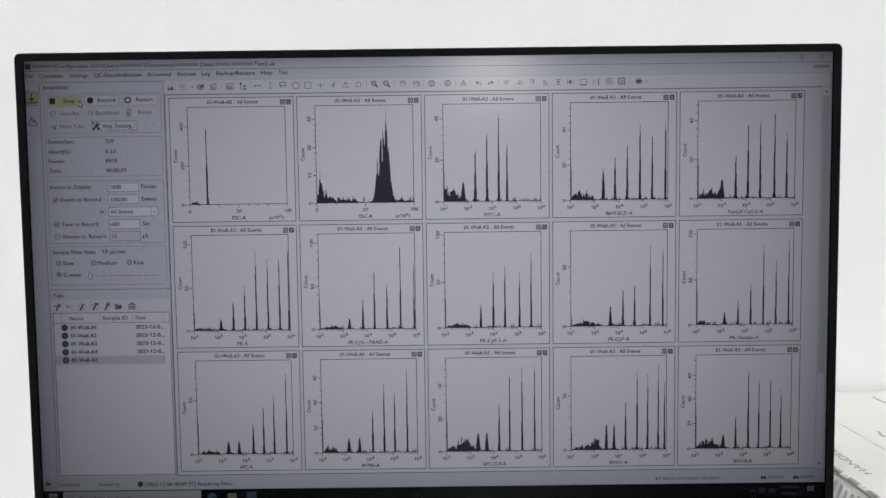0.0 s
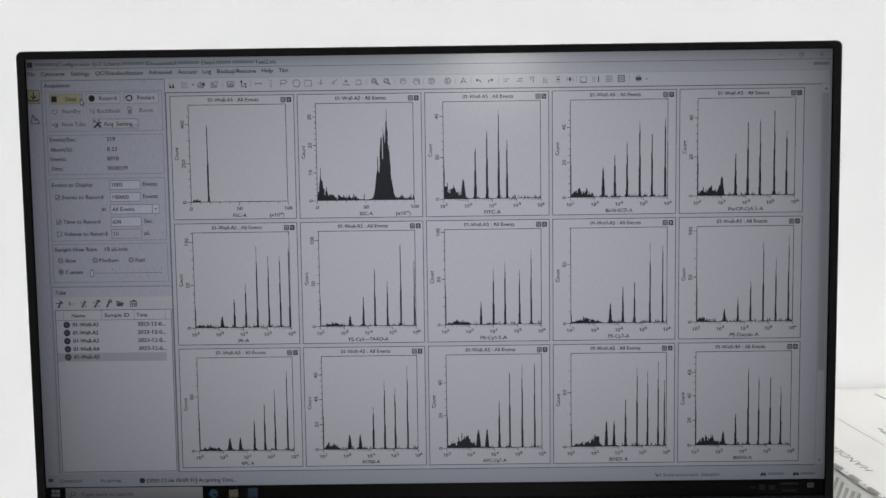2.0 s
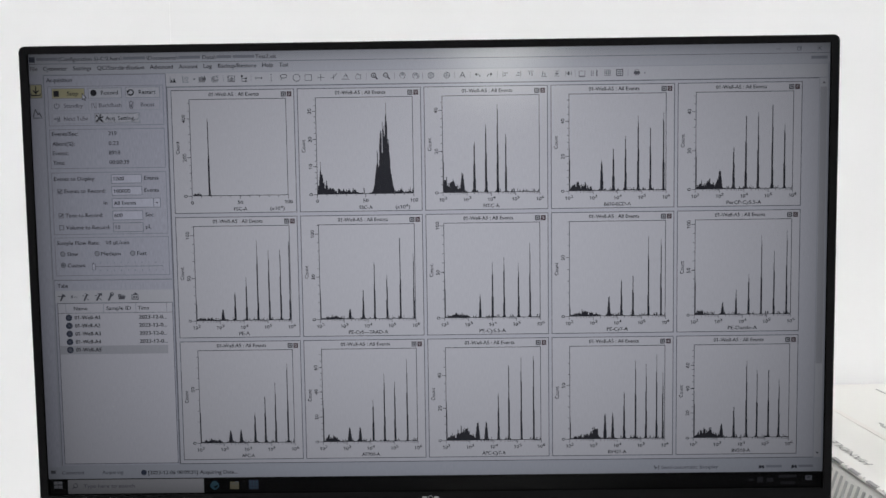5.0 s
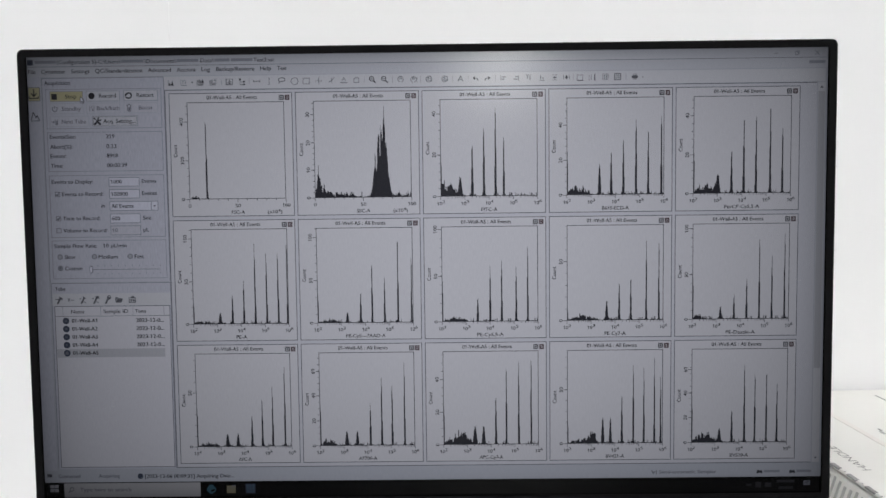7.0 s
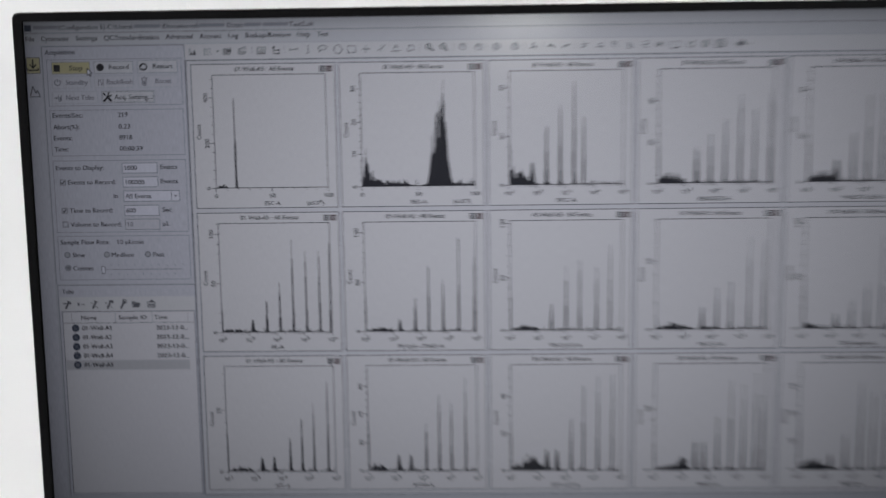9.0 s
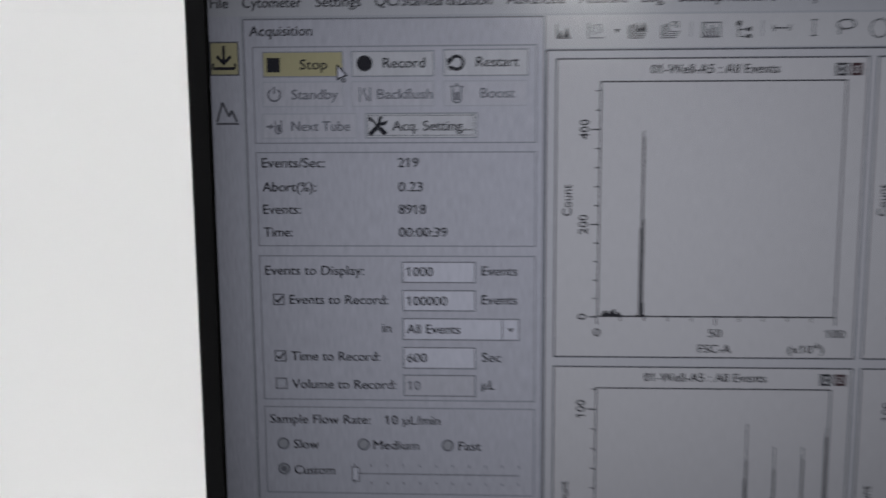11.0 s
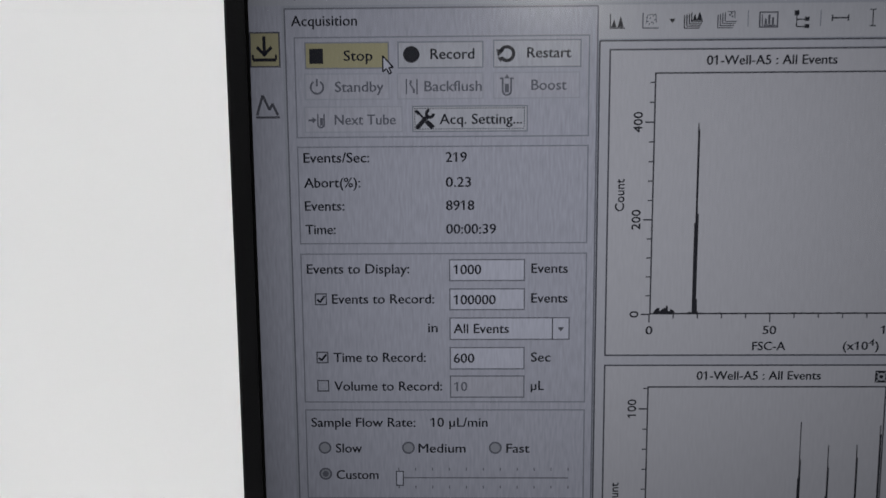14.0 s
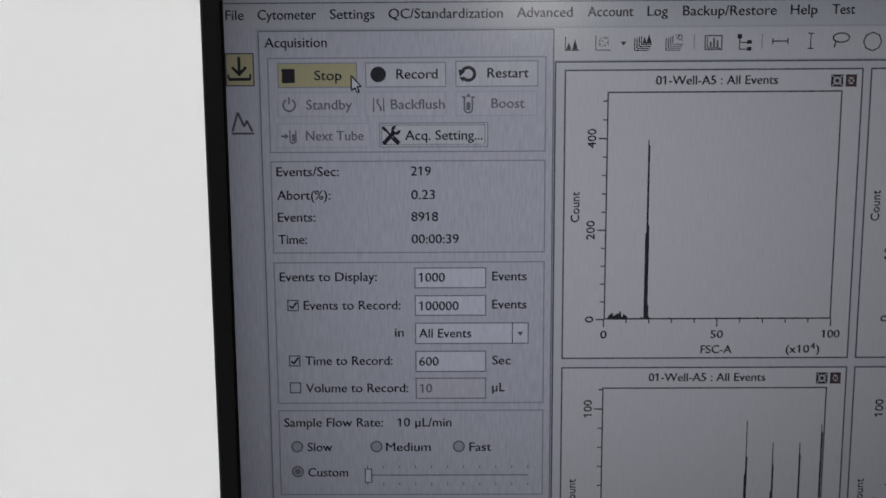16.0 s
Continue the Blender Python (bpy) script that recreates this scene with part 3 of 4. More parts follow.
def tick_box(y, ticked):
    Sketch(4, 57, y).outline(0, 0, 12, 12, 1.3).done("tick_box", LINE, side)
    if not ticked:
        Sketch(4, 57, y).outline(2.6, 2.6, 9.4, 9.4, 1.1).done("tick_box_inset", PALE_RIM, side)
    if ticked:
        Sketch(5, 57, y).line(2.5, 6, 5, 9, 2).line(5, 9, 10, 2.5, 2).done("tick", TEXT, side)


words("setting_word", "Events to Display:", 50, 300, 100, 9.3, TEXT, side)
field(286, 308, "1000", 27, 301)
words("setting_word", "Events", 269, 300, 35, 9.3, TEXT, side)
tick_box(319.5, True)
words("setting_word", "Events to Record:", 74, 330, 100, 9.3, TEXT, side)
field(315, 337, "100000", 41, 331)
words("setting_word", "Events", 269, 329.5, 35, 9.3, TEXT, side)
words("setting_word", "in", 168, 359, 9, 9.3, TEXT, side)
field(344, 367, "All Events", 54, 360, x1=307)
Sketch(5, 290, 344).line(0, 0, 0, 23, 1.2).poly((5, 10), (11.4, 10), (8.2, 14.4)).done("drop_arrow", LINE, side)
tick_box(378.5, True)
words("setting_word", "Time to Record:", 74, 389, 91, 9.3, TEXT, side)
field(374, 397, "600", 20, 390)
words("setting_word", "Sec", 269, 389, 19, 9.3, TEXT, side)
tick_box(407.5, False)
words("setting_word", "Volume to Record:", 74, 418.5, 107, 9.3, TEXT, side)
field(403, 426, "10", 13, 419, False)
words("setting_word", "\u00b5L", 269, 418, 13, 9.3, TEXT, side)
words("setting_word", "Sample Flow Rate:", 50, 456, 104, 9.3, TEXT, side)
words("setting_word", "10 \u00b5L/min", 169, 456, 57, 9.3, TEXT, side)
for text, cx, cy, a, b, base in (("Slow", 63, 478, 74, 100, 483), ("Medium", 147, 478, 157, 204, 483), ("Fast", 234, 478, 245, 268, 483), ("Custom", 63, 505.5, 74, 116, 511)):
    Sketch(3, cx, cy).disc(0, 0, 5.6).done("radio_face", FILL, side)
    s = Sketch(4, cx, cy).arc(0, 0, 5.6, 1.8)
    if text == "Custom":
        s.disc(0, 0, 3.2, 12)
    s.done("radio_button", FAINT, side)
    words("setting_word", text, a, base, b - a, 9.3, TEXT, side)
Sketch(4, 142, 509).rect(0, 0, 165, 1.3).done("slider_track", MID, side)
s = Sketch(4, 137, 500)
for n in range(11):
    s.rect(n * 17 - 0.6, -1, n * 17 + 0.6, 2).rect(n * 17 - 0.6, 18, n * 17 + 0.6, 21)
s.done("slider_scale", MID, side)
panel_part("slider_knob", 134, 502, 142, 518, BUTTON, 5, side)
Sketch(6, 134, 502).outline(0, 0, 8, 16, 1.2).done("knob_rim", LINE, side)

# tube list
tube = panel_part("tube_panel", 38, 543, 330, 1006, SIDE, 2, label="list of sample tubes in a pale panel")
Sketch(3, 38, 543).line(0, 0, 292, 0).line(0, 0, 0, 462).line(292, 0, 292, 462).done("panel_rim", MID, tube)
panel_part("tube_tool_strip", 40, 568, 329, 598, STRIP, 3, tube)
words("heading", "Tube", 47, 561, 25, 9.3, TEXT, tube)
for n, u in enumerate((56, 85, 114, 145, 174, 203, 235)):
    def draw(s, n=n):
        if n == 1:
            s.line(-7, -4, -2, 3, 2).line(-7, 3, -2, -4, 2).line(1, 0, 4, 0, 2.2).line(5.5, 0, 8, 0, 2.2)
        elif n < 5:
            # a slanting tube with a plus, an arrow or a ring at its mouth
            s.line(-3, 8, 4, -6, 4.4).line(0, -8, 8, -4, 2).disc(-3.4, 8, 2, 8)
            if n == 0:
                s.line(-9, -2, 9, -2, 2.4)
            elif n < 4:
                s.line(-8, -3, -3, -3, 1.8).line(3, 4, 8, 8, 1.6)
                if n == 3:
                    s.poly((2, -9), (10, -9), (10, -1))
            else:
                s.arc(5, -6, 4, 2)
        elif n == 5:
            s.poly((-9, 7), (-5, -2), (10, -2), (6, 7)).poly((-9, 5), (-9, -6), (-3, -6), (-1, -4), (7, -4), (7, -2.6), (-6, -2.6))
        else:
            s.outline(-8, -5, 9, 8, 1.8).poly((-4, -5), (2, -10), (7, -5)).rect(-4, -1, 0, 5).rect(2, -1, 6, 5)
    icon(u, 584, draw, LINE if n != 1 else FAINT, tube, "tube_tool_icon")
panel_part("list_field", 44, 599, 327, 1002, LIST, 3, tube, "white tube list")
Sketch(4, 44, 599).outline(0, 0, 283, 403, 1.3).line(0, 25, 283, 25, 1).done("list_rim", LINE, tube)
for x in (20, 113, 192, 268):
    Sketch(4, 44 + x, 599).rect(-0.5, 2, 0.5, 24).done("column_line", SOFT, tube)
for text, a, b in (("Name", 84, 117), ("Sample ID", 164, 224), ("Time", 241, 268)):
    words("column_word", text, a, 617, b - a, 9, TEXT, tube)
panel_part("highlight", 46, 705, 312, 726, ROW, 4, tube, "grey selected row")
for n in range(5):
    v = 635 + 20 * n
    Sketch(6, 71, v).disc(0, 0, 8.2).done("status_dot", NAVY, tube, "dark blue dot")
    if n < 4:
        Sketch(7, 71, v).line(-3, -3, 3, 3, 1.6).line(-3, 3, 3, -3, 1.6).done("dot_mark", FAINT, tube)
    else:
        Sketch(7, 71, v).disc(0, 0, 4.6).done("dot_mark", FAINT, tube)
    words("tube_word", "01-Well-A%d" % (n + 1), 85, v + 4.5, 62, 9.2, TEXT, tube, 6, weight=0.8)
    if n < 4:
        words("tube_word", "2023-12-0...", 243, v + 4.5, 68, 9.2, TEXT, tube, 6, weight=0.8)

# plot area
area = panel_part("plot_area", 332, 79, 1894, 1004, FIELD, 2, label="pale field that holds the plots")
Sketch(3, 332, 79).line(0, 0, 1562, 0, 1.6).line(0, 0, 0, 925, 1.6).line(0, 925, 1562, 925, 1.6).done("area_rim", LINE, area)
scroll = panel_part("scroll_bar", 1896, 79, 1914, 1004, STRIP, 2, label="upright scroll bar")
panel_part("scroll_thumb", 1897, 100, 1913, 770, THUMB, 3, scroll, "grey scroll thumb")
Sketch(4, 1905, 90).poly((-4, 2), (4, 2), (0, -3)).poly((-4, 901), (4, 901), (0, 906)).done("scroll_arrow", LINE, scroll)

AX, AY, AW, AH = 43, 22, 234, 233


def histogram(seed, bumps, peaks, tail=0.012):
    """Column heights across the axis, 0 to 1, from low bumps and sharp peaks."""
    rng = random.Random(seed)
    cols = []
    swell = [rng.random() for n in range(AW // 5 + 1)]
    jag = [rng.random() for n in range(AW // 2 + 1)]
    for n in range(AW):
        x = n / AW
        h = (rng.random() ** 2 * tail * 3 if swell[n // 5] > 0.55 else 0) + (0.004 if rng.random() < 0.6 else 0)
        for c, half, top in bumps:
            d = abs(x - c) / half
            if d < 1:
                h = max(h, top * (1 - d ** 2) * (0.22 + 0.5 * swell[n // 5] + 0.65 * jag[n // 2]))
        for c, top, wide in peaks:
            d = abs(x - c) / wide
            if d < 1:
                if wide > 0.03:
                    h = max(h, top * math.exp(-(1.75 * d) ** 2) * (1.06 - 0.42 * jag[n // 2]))
                else:
                    h = max(h, top * min(1, (1 - d) * 1.35) * (1.05 - 0.15 * rng.random()))
            elif d < 2.6:
                h = max(h, 0.035 * (1 - d / 2.6) * (0.4 + rng.random()))
        cols.append(min(h, 0.985))
    for c, top, wide in peaks:
        n = min(AW - 1, round(c * AW))
        cols[n] = max(cols[n], top)
    return cols


def plot(i, j, axis, marks, minor, bumps, peaks, linear=False, tail=0.012):
    u, v = 341 + 304.0 * i, 86.5 + 305.6 * j
    seed = 31 * j + i
    w = panel_part("plot_window", u, v, u + 297, v + 297, WHITE, 3, label="white histogram plot of %s events" % axis)
    Sketch(4, u, v).outline(0, 0, 297, 297, 1.6).done("window_rim", LINE, w)
    Sketch(5, u, v).outline(AX, AY, AX + AW, AY + AH, 1.5).done("axis_box", AXIS, w)
    words("plot_title", "01-Well-A5 : All Events", u + 91, v + 15.5, 121, 8.6, TEXT, w)
    Sketch(5, u + 271, v + 12.5).rect(-6, -6, 6, 6).done("gear_plate", TEXT, w)
    Sketch(6, u + 271, v + 12.5).arc(0, 0, 3.0, 2.2, n=12).line(-5, -5, -2.8, -2.8, 1.2).line(5, -5, 2.8, -2.8, 1.2).line(-5, 5, -2.8, 2.8, 1.2).line(5, 5, 2.8, 2.8, 1.2).done("gear_icon", THUMB, w)
    Sketch(5, u + 285, v + 12.5).outline(-5.5, -6, 5.5, 6, 2.8).done("close_plate", REDDISH, w)
    Sketch(5, u + 285, v + 12.5).line(-2.6, -2.6, 2.6, 2.6, 1.4).line(-2.6, 2.6, 2.6, -2.6, 1.4).done("close_icon", REDDISH, w)
    words("axis_title", axis, u + AX + AW / 2, v + 287, 6.4 * len(axis), 8.4, TEXT, w, middle=True)
    words("axis_title", "Count", u + 12, v + 138, 31, 8.4, TEXT, w, turn=True, middle=True)
    s = Sketch(5, u, v)
    for n in range(int(1 / minor) + 1):
        y = AY + AH * (1 - n * minor)
        s.line(AX - 4, y, AX, y, 1.3)
    for text, f in marks:
        y = AY + AH * (1 - f)
        s.line(AX - 8, y, AX, y, 1.5)
        words("scale_number", text, u + 28, v + y, 6.4 * len(text), 8.2, TEXT, w, turn=True, middle=True)
    y = AY + AH
    if linear:
        for n in range(11):
            s.line(AX + AW * n / 10, y, AX + AW * n / 10, y + (8 if n % 5 == 0 else 4), 1.3)
        for text, f in (("0", 0), ("50", 0.5), ("100", 1)):
            words("scale_number", text, u + AX + AW * f, v + 271, 6.4 * len(text), 8.2, TEXT, w, middle=True)
        words("scale_number", "(x10", u + 232, v + 291, 24, 8.2, TEXT, w)
        words("scale_number", "4", u + 257, v + 287, 5, 6.5, TEXT, w)
        words("scale_number", ")", u + 263, v + 291, 3.5, 8.2, TEXT, w)
    else:
        for d in range(4):
            for n in range(1, 10):
                x = AX + AW * (d + math.log10(n)) / 4
                s.line(x, y, x, y + (8 if n == 1 else 4), 1.2)
        s.line(AX + AW, y, AX + AW, y + 8, 1.2)
        for d in range(5):
            x = u + AX + AW * d / 4
            words("scale_number", "10", x - 9, v + 276, 12, 8.2, TEXT, w)
            words("scale_number", str(d + 2), x + 4, v + 271, 5.5, 6.5, TEXT, w)
    s.done("axis_scale", AXIS, w)
    s = Sketch(6, u, v)
    for n, h in enumerate(histogram(seed, bumps, peaks, tail)):
        if h > 0.003:
            s.rect(AX + n, AY + AH * (1 - h), AX + n + 1, AY + AH)
    s.done("histogram", DARK, w, "dark filled histogram")


plot(0, 0, "FSC-A", (("400", 0.80), ("200", 0.40), ("0", 0)), 0.08, [(0.06, 0.05, 0.04)], [(0.182, 0.77, 0.011)], True, 0.002)
plot(1, 0, "SSC-A", (("30", 0.86), ("20", 0.57), ("10", 0.29), ("0", 0)), 0.0573, [(0.06, 0.08, 0.18), (0.14, 0.16, 0.07), (0.26, 0.24, 0.05), (0.86, 0.12, 0.04)],
     [(0.04, 0.34, 0.034), (0.715, 0.80, 0.085), (0.665, 0.62, 0.06), (0.625, 0.45, 0.055), (0.722, 0.89, 0.01), (0.685, 0.74, 0.01), (1.0, 0.3, 0.006)], True, 0.022)
plot(2, 0, "FITC-A", (("40", 0.85), ("20", 0.43), ("0", 0)), 0.085, [(0.04, 0.19, 0.13)],
     [(0.006, 0.40, 0.006), (0.20, 0.2, 0.03), (0.325, 0.5, 0.016), (0.445, 0.70, 0.014), (0.565, 0.9, 0.013), (0.65, 0.6, 0.012)])
plot(3, 0, "B610-ECD-A", (("40", 0.72), ("20", 0.36), ("0", 0)), 0.072, [(0.12, 0.14, 0.09)],
     [(0.006, 0.45, 0.006), (0.335, 0.32, 0.02), (0.455, 0.42, 0.015), (0.58, 0.56, 0.013), (0.71, 0.77, 0.013), (0.835, 0.64, 0.012), (0.97, 0.78, 0.012), (1.0, 0.5, 0.005)])
plot(4, 0, "PerCP-Cy5.5-A", (("40", 0.8), ("20", 0.4), ("0", 0)), 0.08, [(0.1, 0.14, 0.1), (0.23, 0.05, 0.14)],
     [(0.006, 0.42, 0.006), (0.25, 0.2, 0.03), (0.39, 0.42, 0.015), (0.515, 0.75, 0.013), (0.64, 0.75, 0.013), (0.785, 0.86, 0.012), (0.91, 0.66, 0.012)])
plot(0, 1, "PE-A", (("100", 0.90), ("50", 0.45), ("0", 0)), 0.09, [(0.1, 0.12, 0.04)],
     [(0.006, 0.22, 0.006), (0.28, 0.12, 0.022), (0.41, 0.3, 0.013), (0.53, 0.46, 0.011), (0.65, 0.82, 0.010), (0.77, 0.74, 0.010), (0.89, 0.74, 0.010), (0.985, 0.80, 0.008)])
plot(1, 1, "PE-Cy5---7AAD-A", (("100", 0.90), ("50", 0.45), ("0", 0)), 0.09, [(0.12, 0.14, 0.04)],
     [(0.006, 0.32, 0.006), (0.31, 0.11, 0.02), (0.45, 0.3, 0.013), (0.57, 0.6, 0.011), (0.70, 0.47, 0.011), (0.84, 0.85, 0.010), (0.98, 0.68, 0.009)])
plot(2, 1, "PE-Cy5.5-A", (("100", 0.97), ("50", 0.48), ("0", 0)), 0.097, [(0.14, 0.15, 0.05)],
     [(0.006, 0.42, 0.006), (0.37, 0.24, 0.015), (0.50, 0.56, 0.012), (0.62, 0.62, 0.011), (0.77, 0.57, 0.011), (0.89, 0.78, 0.010), (1.0, 0.97, 0.006)])
plot(3, 1, "PE-Cy7-A", (("50", 0.62), ("0", 0)), 0.124, [(0.17, 0.17, 0.06)],
     [(0.006, 0.12, 0.006), (0.41, 0.2, 0.02), (0.54, 0.38, 0.013), (0.66, 0.42, 0.012), (0.82, 0.83, 0.010), (0.95, 0.8, 0.010)])
plot(4, 1, "PE-Dazzle-A", (("100", 0.95), ("50", 0.47), ("0", 0)), 0.095, [(0.06, 0.08, 0.05)],
     [(0.006, 0.45, 0.006), (0.29, 0.13, 0.02), (0.43, 0.25, 0.013), (0.56, 0.42, 0.012), (0.69, 0.82, 0.010), (0.82, 0.66, 0.010), (0.95, 0.88, 0.010), (1.0, 0.5, 0.005)])
plot(0, 2, "APC-A", (("50", 0.58), ("0", 0)), 0.116, [(0.12, 0.12, 0.05)],
     [(0.006, 0.42, 0.006), (0.32, 0.14, 0.025), (0.43, 0.14, 0.022), (0.58, 0.32, 0.014), (0.69, 0.5, 0.012), (0.80, 0.62, 0.011), (0.93, 0.82, 0.010)])
plot(1, 2, "AF700-A", (("60", 0.80), ("40", 0.54), ("20", 0.27), ("0", 0)), 0.067, [(0.1, 0.1, 0.08)],
     [(0.006, 0.45, 0.006), (0.28, 0.15, 0.025), (0.39, 0.16, 0.022), (0.53, 0.45, 0.013), (0.65, 0.73, 0.011), (0.76, 0.64, 0.011), (0.89, 0.88, 0.010), (1.0, 0.6, 0.005)])
plot(2, 2, "APC-Cy7-A", (("40", 0.70), ("20", 0.35), ("0", 0)), 0.0875, [(0.1, 0.12, 0.07), (0.19, 0.12, 0.14)],
     [(0.006, 0.42, 0.006), (0.33, 0.19, 0.03), (0.42, 0.2, 0.024), (0.55, 0.5, 0.013), (0.66, 0.78, 0.011), (0.79, 0.88, 0.011), (0.92, 0.9, 0.010)])
plot(3, 2, "BV421-A", (("50", 0.58), ("0", 0)), 0.116, [(0.15, 0.16, 0.05), (0.26, 0.07, 0.15)],
     [(0.006, 0.25, 0.006), (0.37, 0.27, 0.02), (0.45, 0.28, 0.018), (0.57, 0.5, 0.013), (0.69, 0.82, 0.011), (0.80, 0.77, 0.011), (0.91, 0.9, 0.010), (0.975, 0.7, 0.010)])
plot(4, 2, "BV510-A", (("60", 0.78), ("40", 0.53), ("20", 0.27), ("0", 0)), 0.067, [(0.14, 0.16, 0.1)],
     [(0.006, 0.50, 0.006), (0.29, 0.15, 0.025), (0.42, 0.33, 0.014), (0.55, 0.82, 0.012), (0.66, 0.71, 0.011), (0.78, 0.72, 0.011), (0.89, 0.62, 0.011)])

# status bar
status = panel_part("status_bar", 0, 1010, 1920, 1040, PAGE, 2, label="pale status bar")
icon(14, 1022, lambda s: s.rect(-6, -4, 6, 4), LINE, status, "status_icon")
words("status_word", "Connected", 36, 1028, 54, 8.5, FAINT, status)
words("status_word", "Acquiring", 136, 1028, 52, 8.5, FAINT, status)
icon(240, 1025, lambda s: s.disc(0, 0, 7), NAVY, status, "info_icon")
words("status_word", "[2023-12-06 00:09:31] Acquiring Data...", 251, 1030, 221, 9, TEXT, status)
icon(1510, 1026, lambda s: s.line(-6, -5, -2, 4, 2.4).line(-2, 4, 1, -2, 2.2).line(5, -5, 5, 1, 2.4).disc(5, 4, 1.5, 8), LINE, status, "status_icon")
words("status_word", "Semi-automatic Sampler", 1522, 1030, 140, 8.5, FAINT, status)
icon(1769, 1026, lambda s: s.poly((-8, 5), (-6, -3), (-2, -3), (0, 0), (2, -3), (5, -3), (7, 5), (2, 5), (0, 2), (-2, 5)), PEN, status, "status_icon")
Sketch(5, 1779, 1023).rect(0, 0, 39, 6).done("word_bar", SOFT, status)
icon(1849, 1026, lambda s: s.poly((-8, 5), (-6, -3), (-2, -3), (0, 0), (2, -3), (5, -3), (7, 5), (2, 5), (0, 2), (-2, 5)), PEN, status, "status_icon")
Sketch(5, 1859, 1023).rect(0, 0, 36, 6).done("word_bar", SOFT, status)

# task bar
cells = [(14, 1046, 24, 1054), (25, 1046, 35, 1054), (14, 1056, 24, 1064), (25, 1056, 35, 1064), (49, 1042, 388, 1078), (404, 1049, 426, 1071), (453, 1051, 475, 1070),
         (500, 1047, 524, 1071), (1737, 1057, 1749, 1063), (1759, 1053, 1773, 1067), (1782, 1055, 1798, 1066), (1811, 1048, 1855, 1055), (1816, 1065, 1852, 1072),
         (1877, 1050, 1893, 1062)]
task = panel_part("task_bar", 0, 1040, 1920, 1080, BAR, 2, label="black task bar")
for n, c in enumerate(cells):
    name = ("start_icon", "start_icon", "start_icon", "start_icon", "search_box", "browser_icon", "folder_icon", "program_icon",
            "tray_icon", "tray_icon", "tray_icon", "clock_bar", "clock_bar", "notice_icon")[n]
    panel_part(name, *c, (SEARCH if n == 4 else BLUE if n == 5 else TAN if n == 6 else NAVY if n == 7 else DIM if n > 7 and n < 13 else MID if n == 13 else PALE), 3, task)
icon(415, 1060, lambda s: s.poly((-11, -11), (-4, -11), (-11, -3)).poly((11, -11), (11, -3), (4, -11)).poly((-11, 11), (-11, 3), (-4, 11)).poly((11, 11), (4, 11), (11, 3)).poly((-2, 2), (8, -1), (8, 3), (0, 7)), BAR, task, "icon_shape", 4)
icon(464, 1060, lambda s: s.rect(-9, -4, 9, -2.6).rect(2, -10, 11, -7), FAINT, task, "icon_shape", 4)
icon(512, 1059, lambda s: [s.disc(a, b, 2.2, 8) for a in (-7, 0, 7) for b in (-7, 0, 7)], BLUE, task, "icon_shape", 4)
icon(1885, 1059, lambda s: s.poly((2, 3), (8, 3), (8, 8)).rect(-5, -6, 5, -4.8).rect(-5, -3, 3, -1.8), BAR, task, "icon_shape", 4)
icon(66, 1059, lambda s: s.arc(2, -2, 5, 1.6).line(-2, 2, -7, 7, 1.8), LINE, task, "search_icon", 4)
words("search_word", "Type here to search", 88, 1063, 127, 9, FAINT, task, 4)

# mark on the lower bezel
mark = Sketch(0, 927, 1091)
mark.arc(24, 4, 5.5, 1.6).rect(4, 0, 15, 8).rect(33, 0, 44, 8)
ob = mark.done("maker_mark", LOGO, monitor, "small silver mark on the lower bezel")
ob.location.y = -0.0022

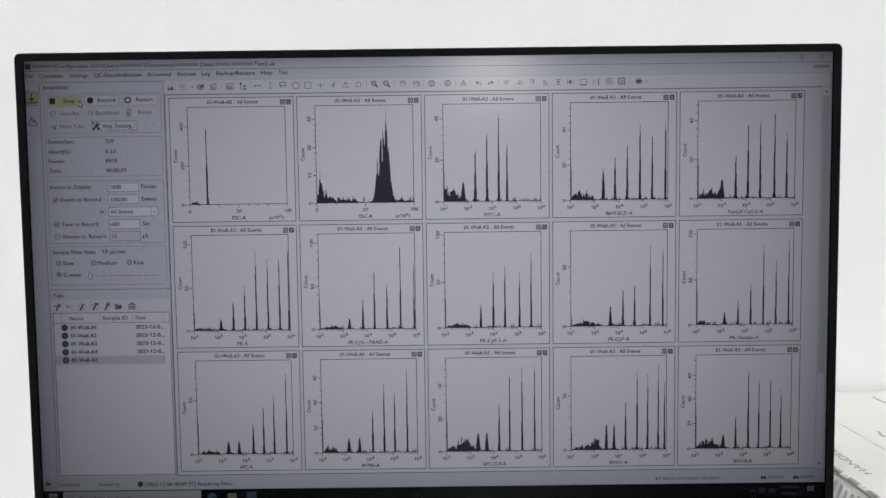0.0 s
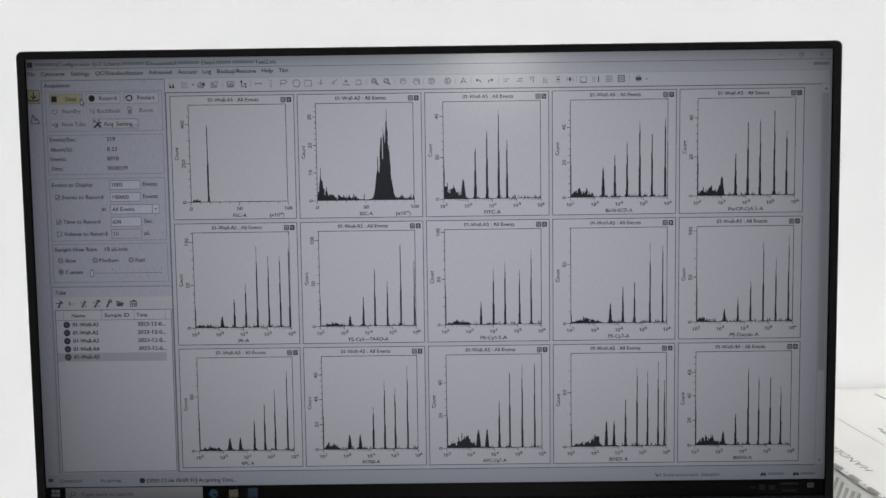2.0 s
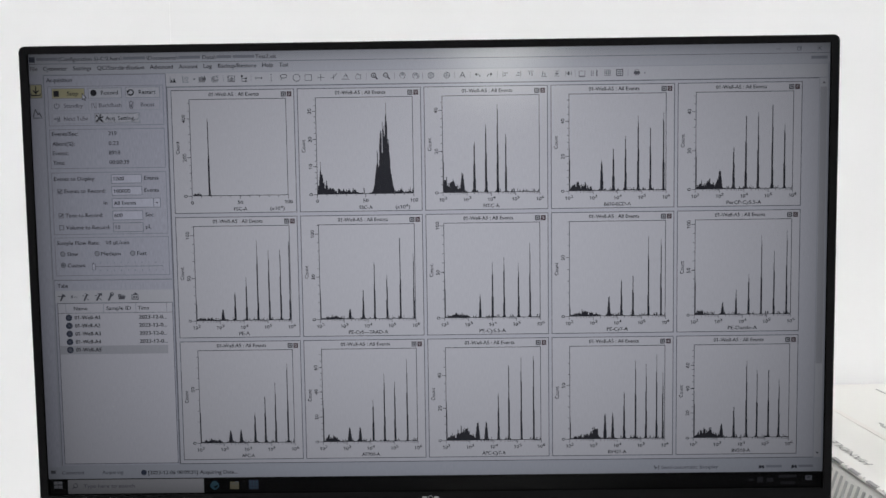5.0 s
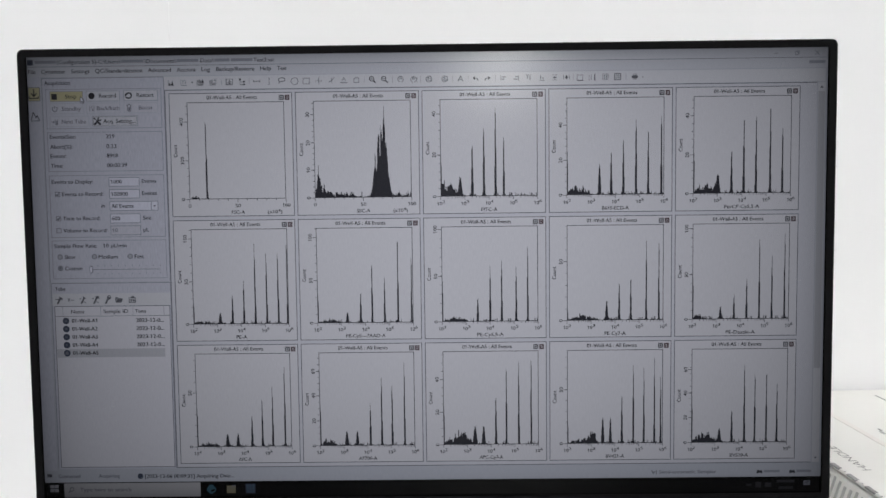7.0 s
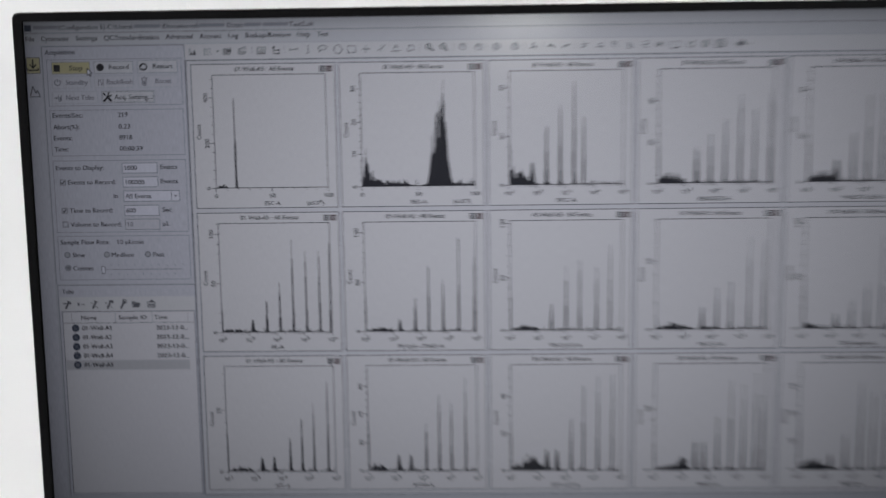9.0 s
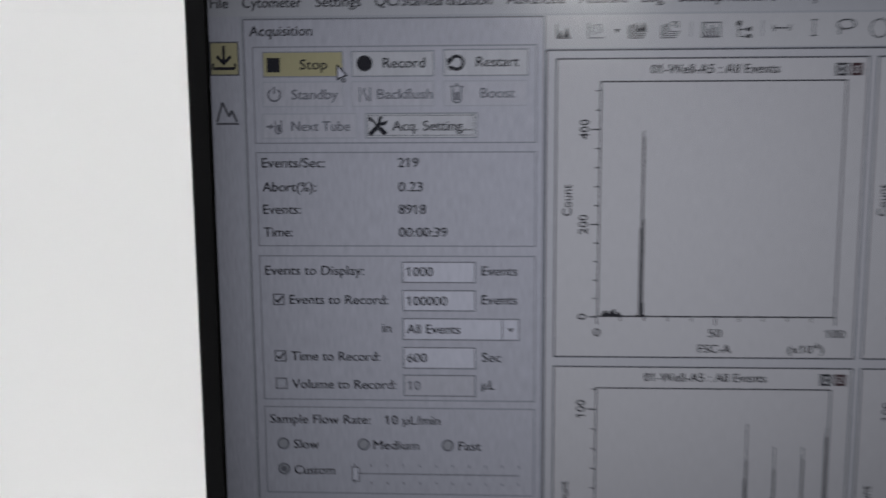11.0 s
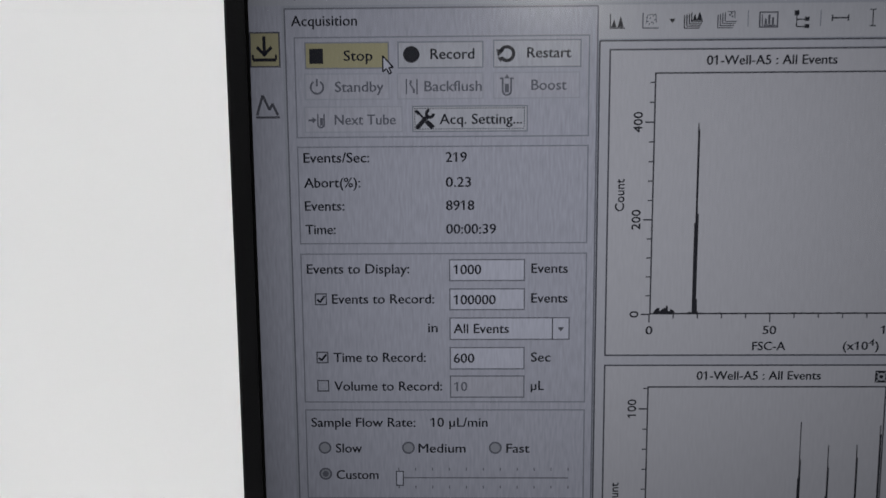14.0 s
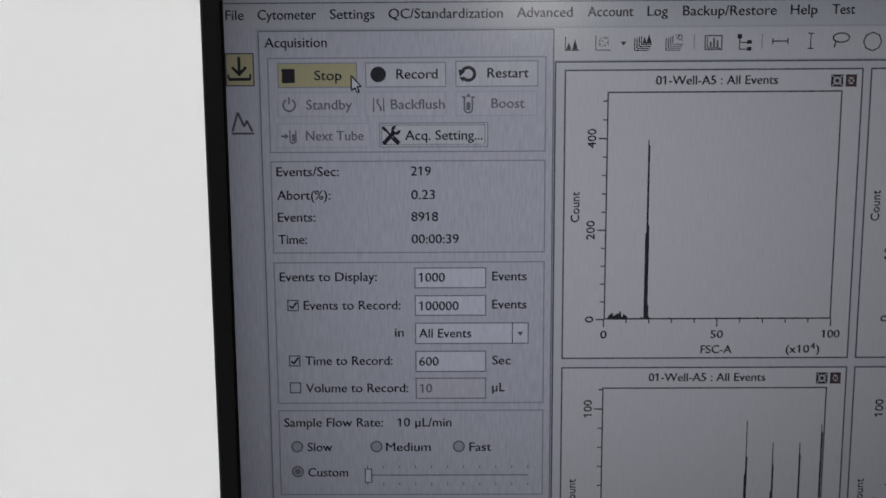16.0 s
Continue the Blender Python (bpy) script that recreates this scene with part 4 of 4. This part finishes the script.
# ---- the carton beside the monitor ----
BX0, BX1, BY0, BY1, BZ = 0.3308, 0.60, -0.02, 0.43, 0.87
carton = thing("cardboard_box", "white cardboard shipping box with printed stripes, on the desk", "box")
pivot = Vector((BX0, 0.125, 0))
carton.rotation_euler.z = radians(3.5)
carton.location = pivot - Matrix.Rotation(radians(3.5), 3, "Z") @ pivot
LEAN = 0.33  # the side bulges outwards towards the desk


def leaning(bm):
    for v in bm.verts:
        if v.co.x < BX0 + 0.02:
            v.co.x -= LEAN * (BZ - v.co.z)
    return bm


JOINT = 0.401
part("body", leaning(block(BX0 + 0.002, BY0, DESK, BX1, BY1, BZ - 0.004, 0.003)), CARTON, carton)
part("flap", block(BX0, BY0, BZ - 0.0028, JOINT - 0.001, BY1, BZ, 0.0012, 1), CARTON, carton)
part("flap", block(JOINT + 0.001, BY0, BZ - 0.0028, BX1, BY1, BZ - 0.0004, 0.0012, 1), CARTON, carton)
part("tape", block(JOINT - 0.003, BY0, BZ + 0.0001, JOINT + 0.003, BY1, BZ + 0.0004), TAPE, carton, "narrow tan tape over the flap joint")
co, faces = glyph_mesh("HANDLE")
lo, hi = co[:, 0].min(), co[:, 0].max()
me = bpy.data.meshes.new("print_word")
me.from_pydata([(0.3545 - 0.0072 * b / CAP, 0.138 + 0.072 * (a - lo) / (hi - lo), BZ + 0.0005) for a, b in co], [], faces)
link_mesh("print_word", me, PRINT, carton, "grey printed word")
rng = random.Random(5)
for n in range(13):
    y = 0.019 + 0.0318 * n
    part("edge_dash", block(BX0 - 0.0003, y, BZ - 0.0012, BX0 + 0.0032, y + 0.014 + 0.003 * rng.random(), BZ + 0.0003, 0.0002, 1), PRINT, carton)
    part("edge_spot", block(BX0 + 0.0010, y + 0.0225, BZ - 0.001, BX0 + 0.0024, y + 0.0242, BZ + 0.0003), STRIPE, carton)
for n in range(42):
    y = -0.005 + 0.0102 * n
    part("printed_stripe", leaning(block(BX0 + 0.0012, y, DESK + 0.02, BX0 + 0.0022, y + 0.0030 + 0.0008 * rng.random(), BZ - 0.0075 - 0.003 * rng.random())), STRIPE, carton)
for x, y, a, w in ((0.481, 0.335, 0.067, 0.0018), (0.417, 0.247, 0.010, 0.003), (0.420, 0.260, 0.006, 0.002)):
    part("printed_mark", block(x, y, BZ - 0.0002, x + w, y + a, BZ + 0.0002), STRIPE, carton)
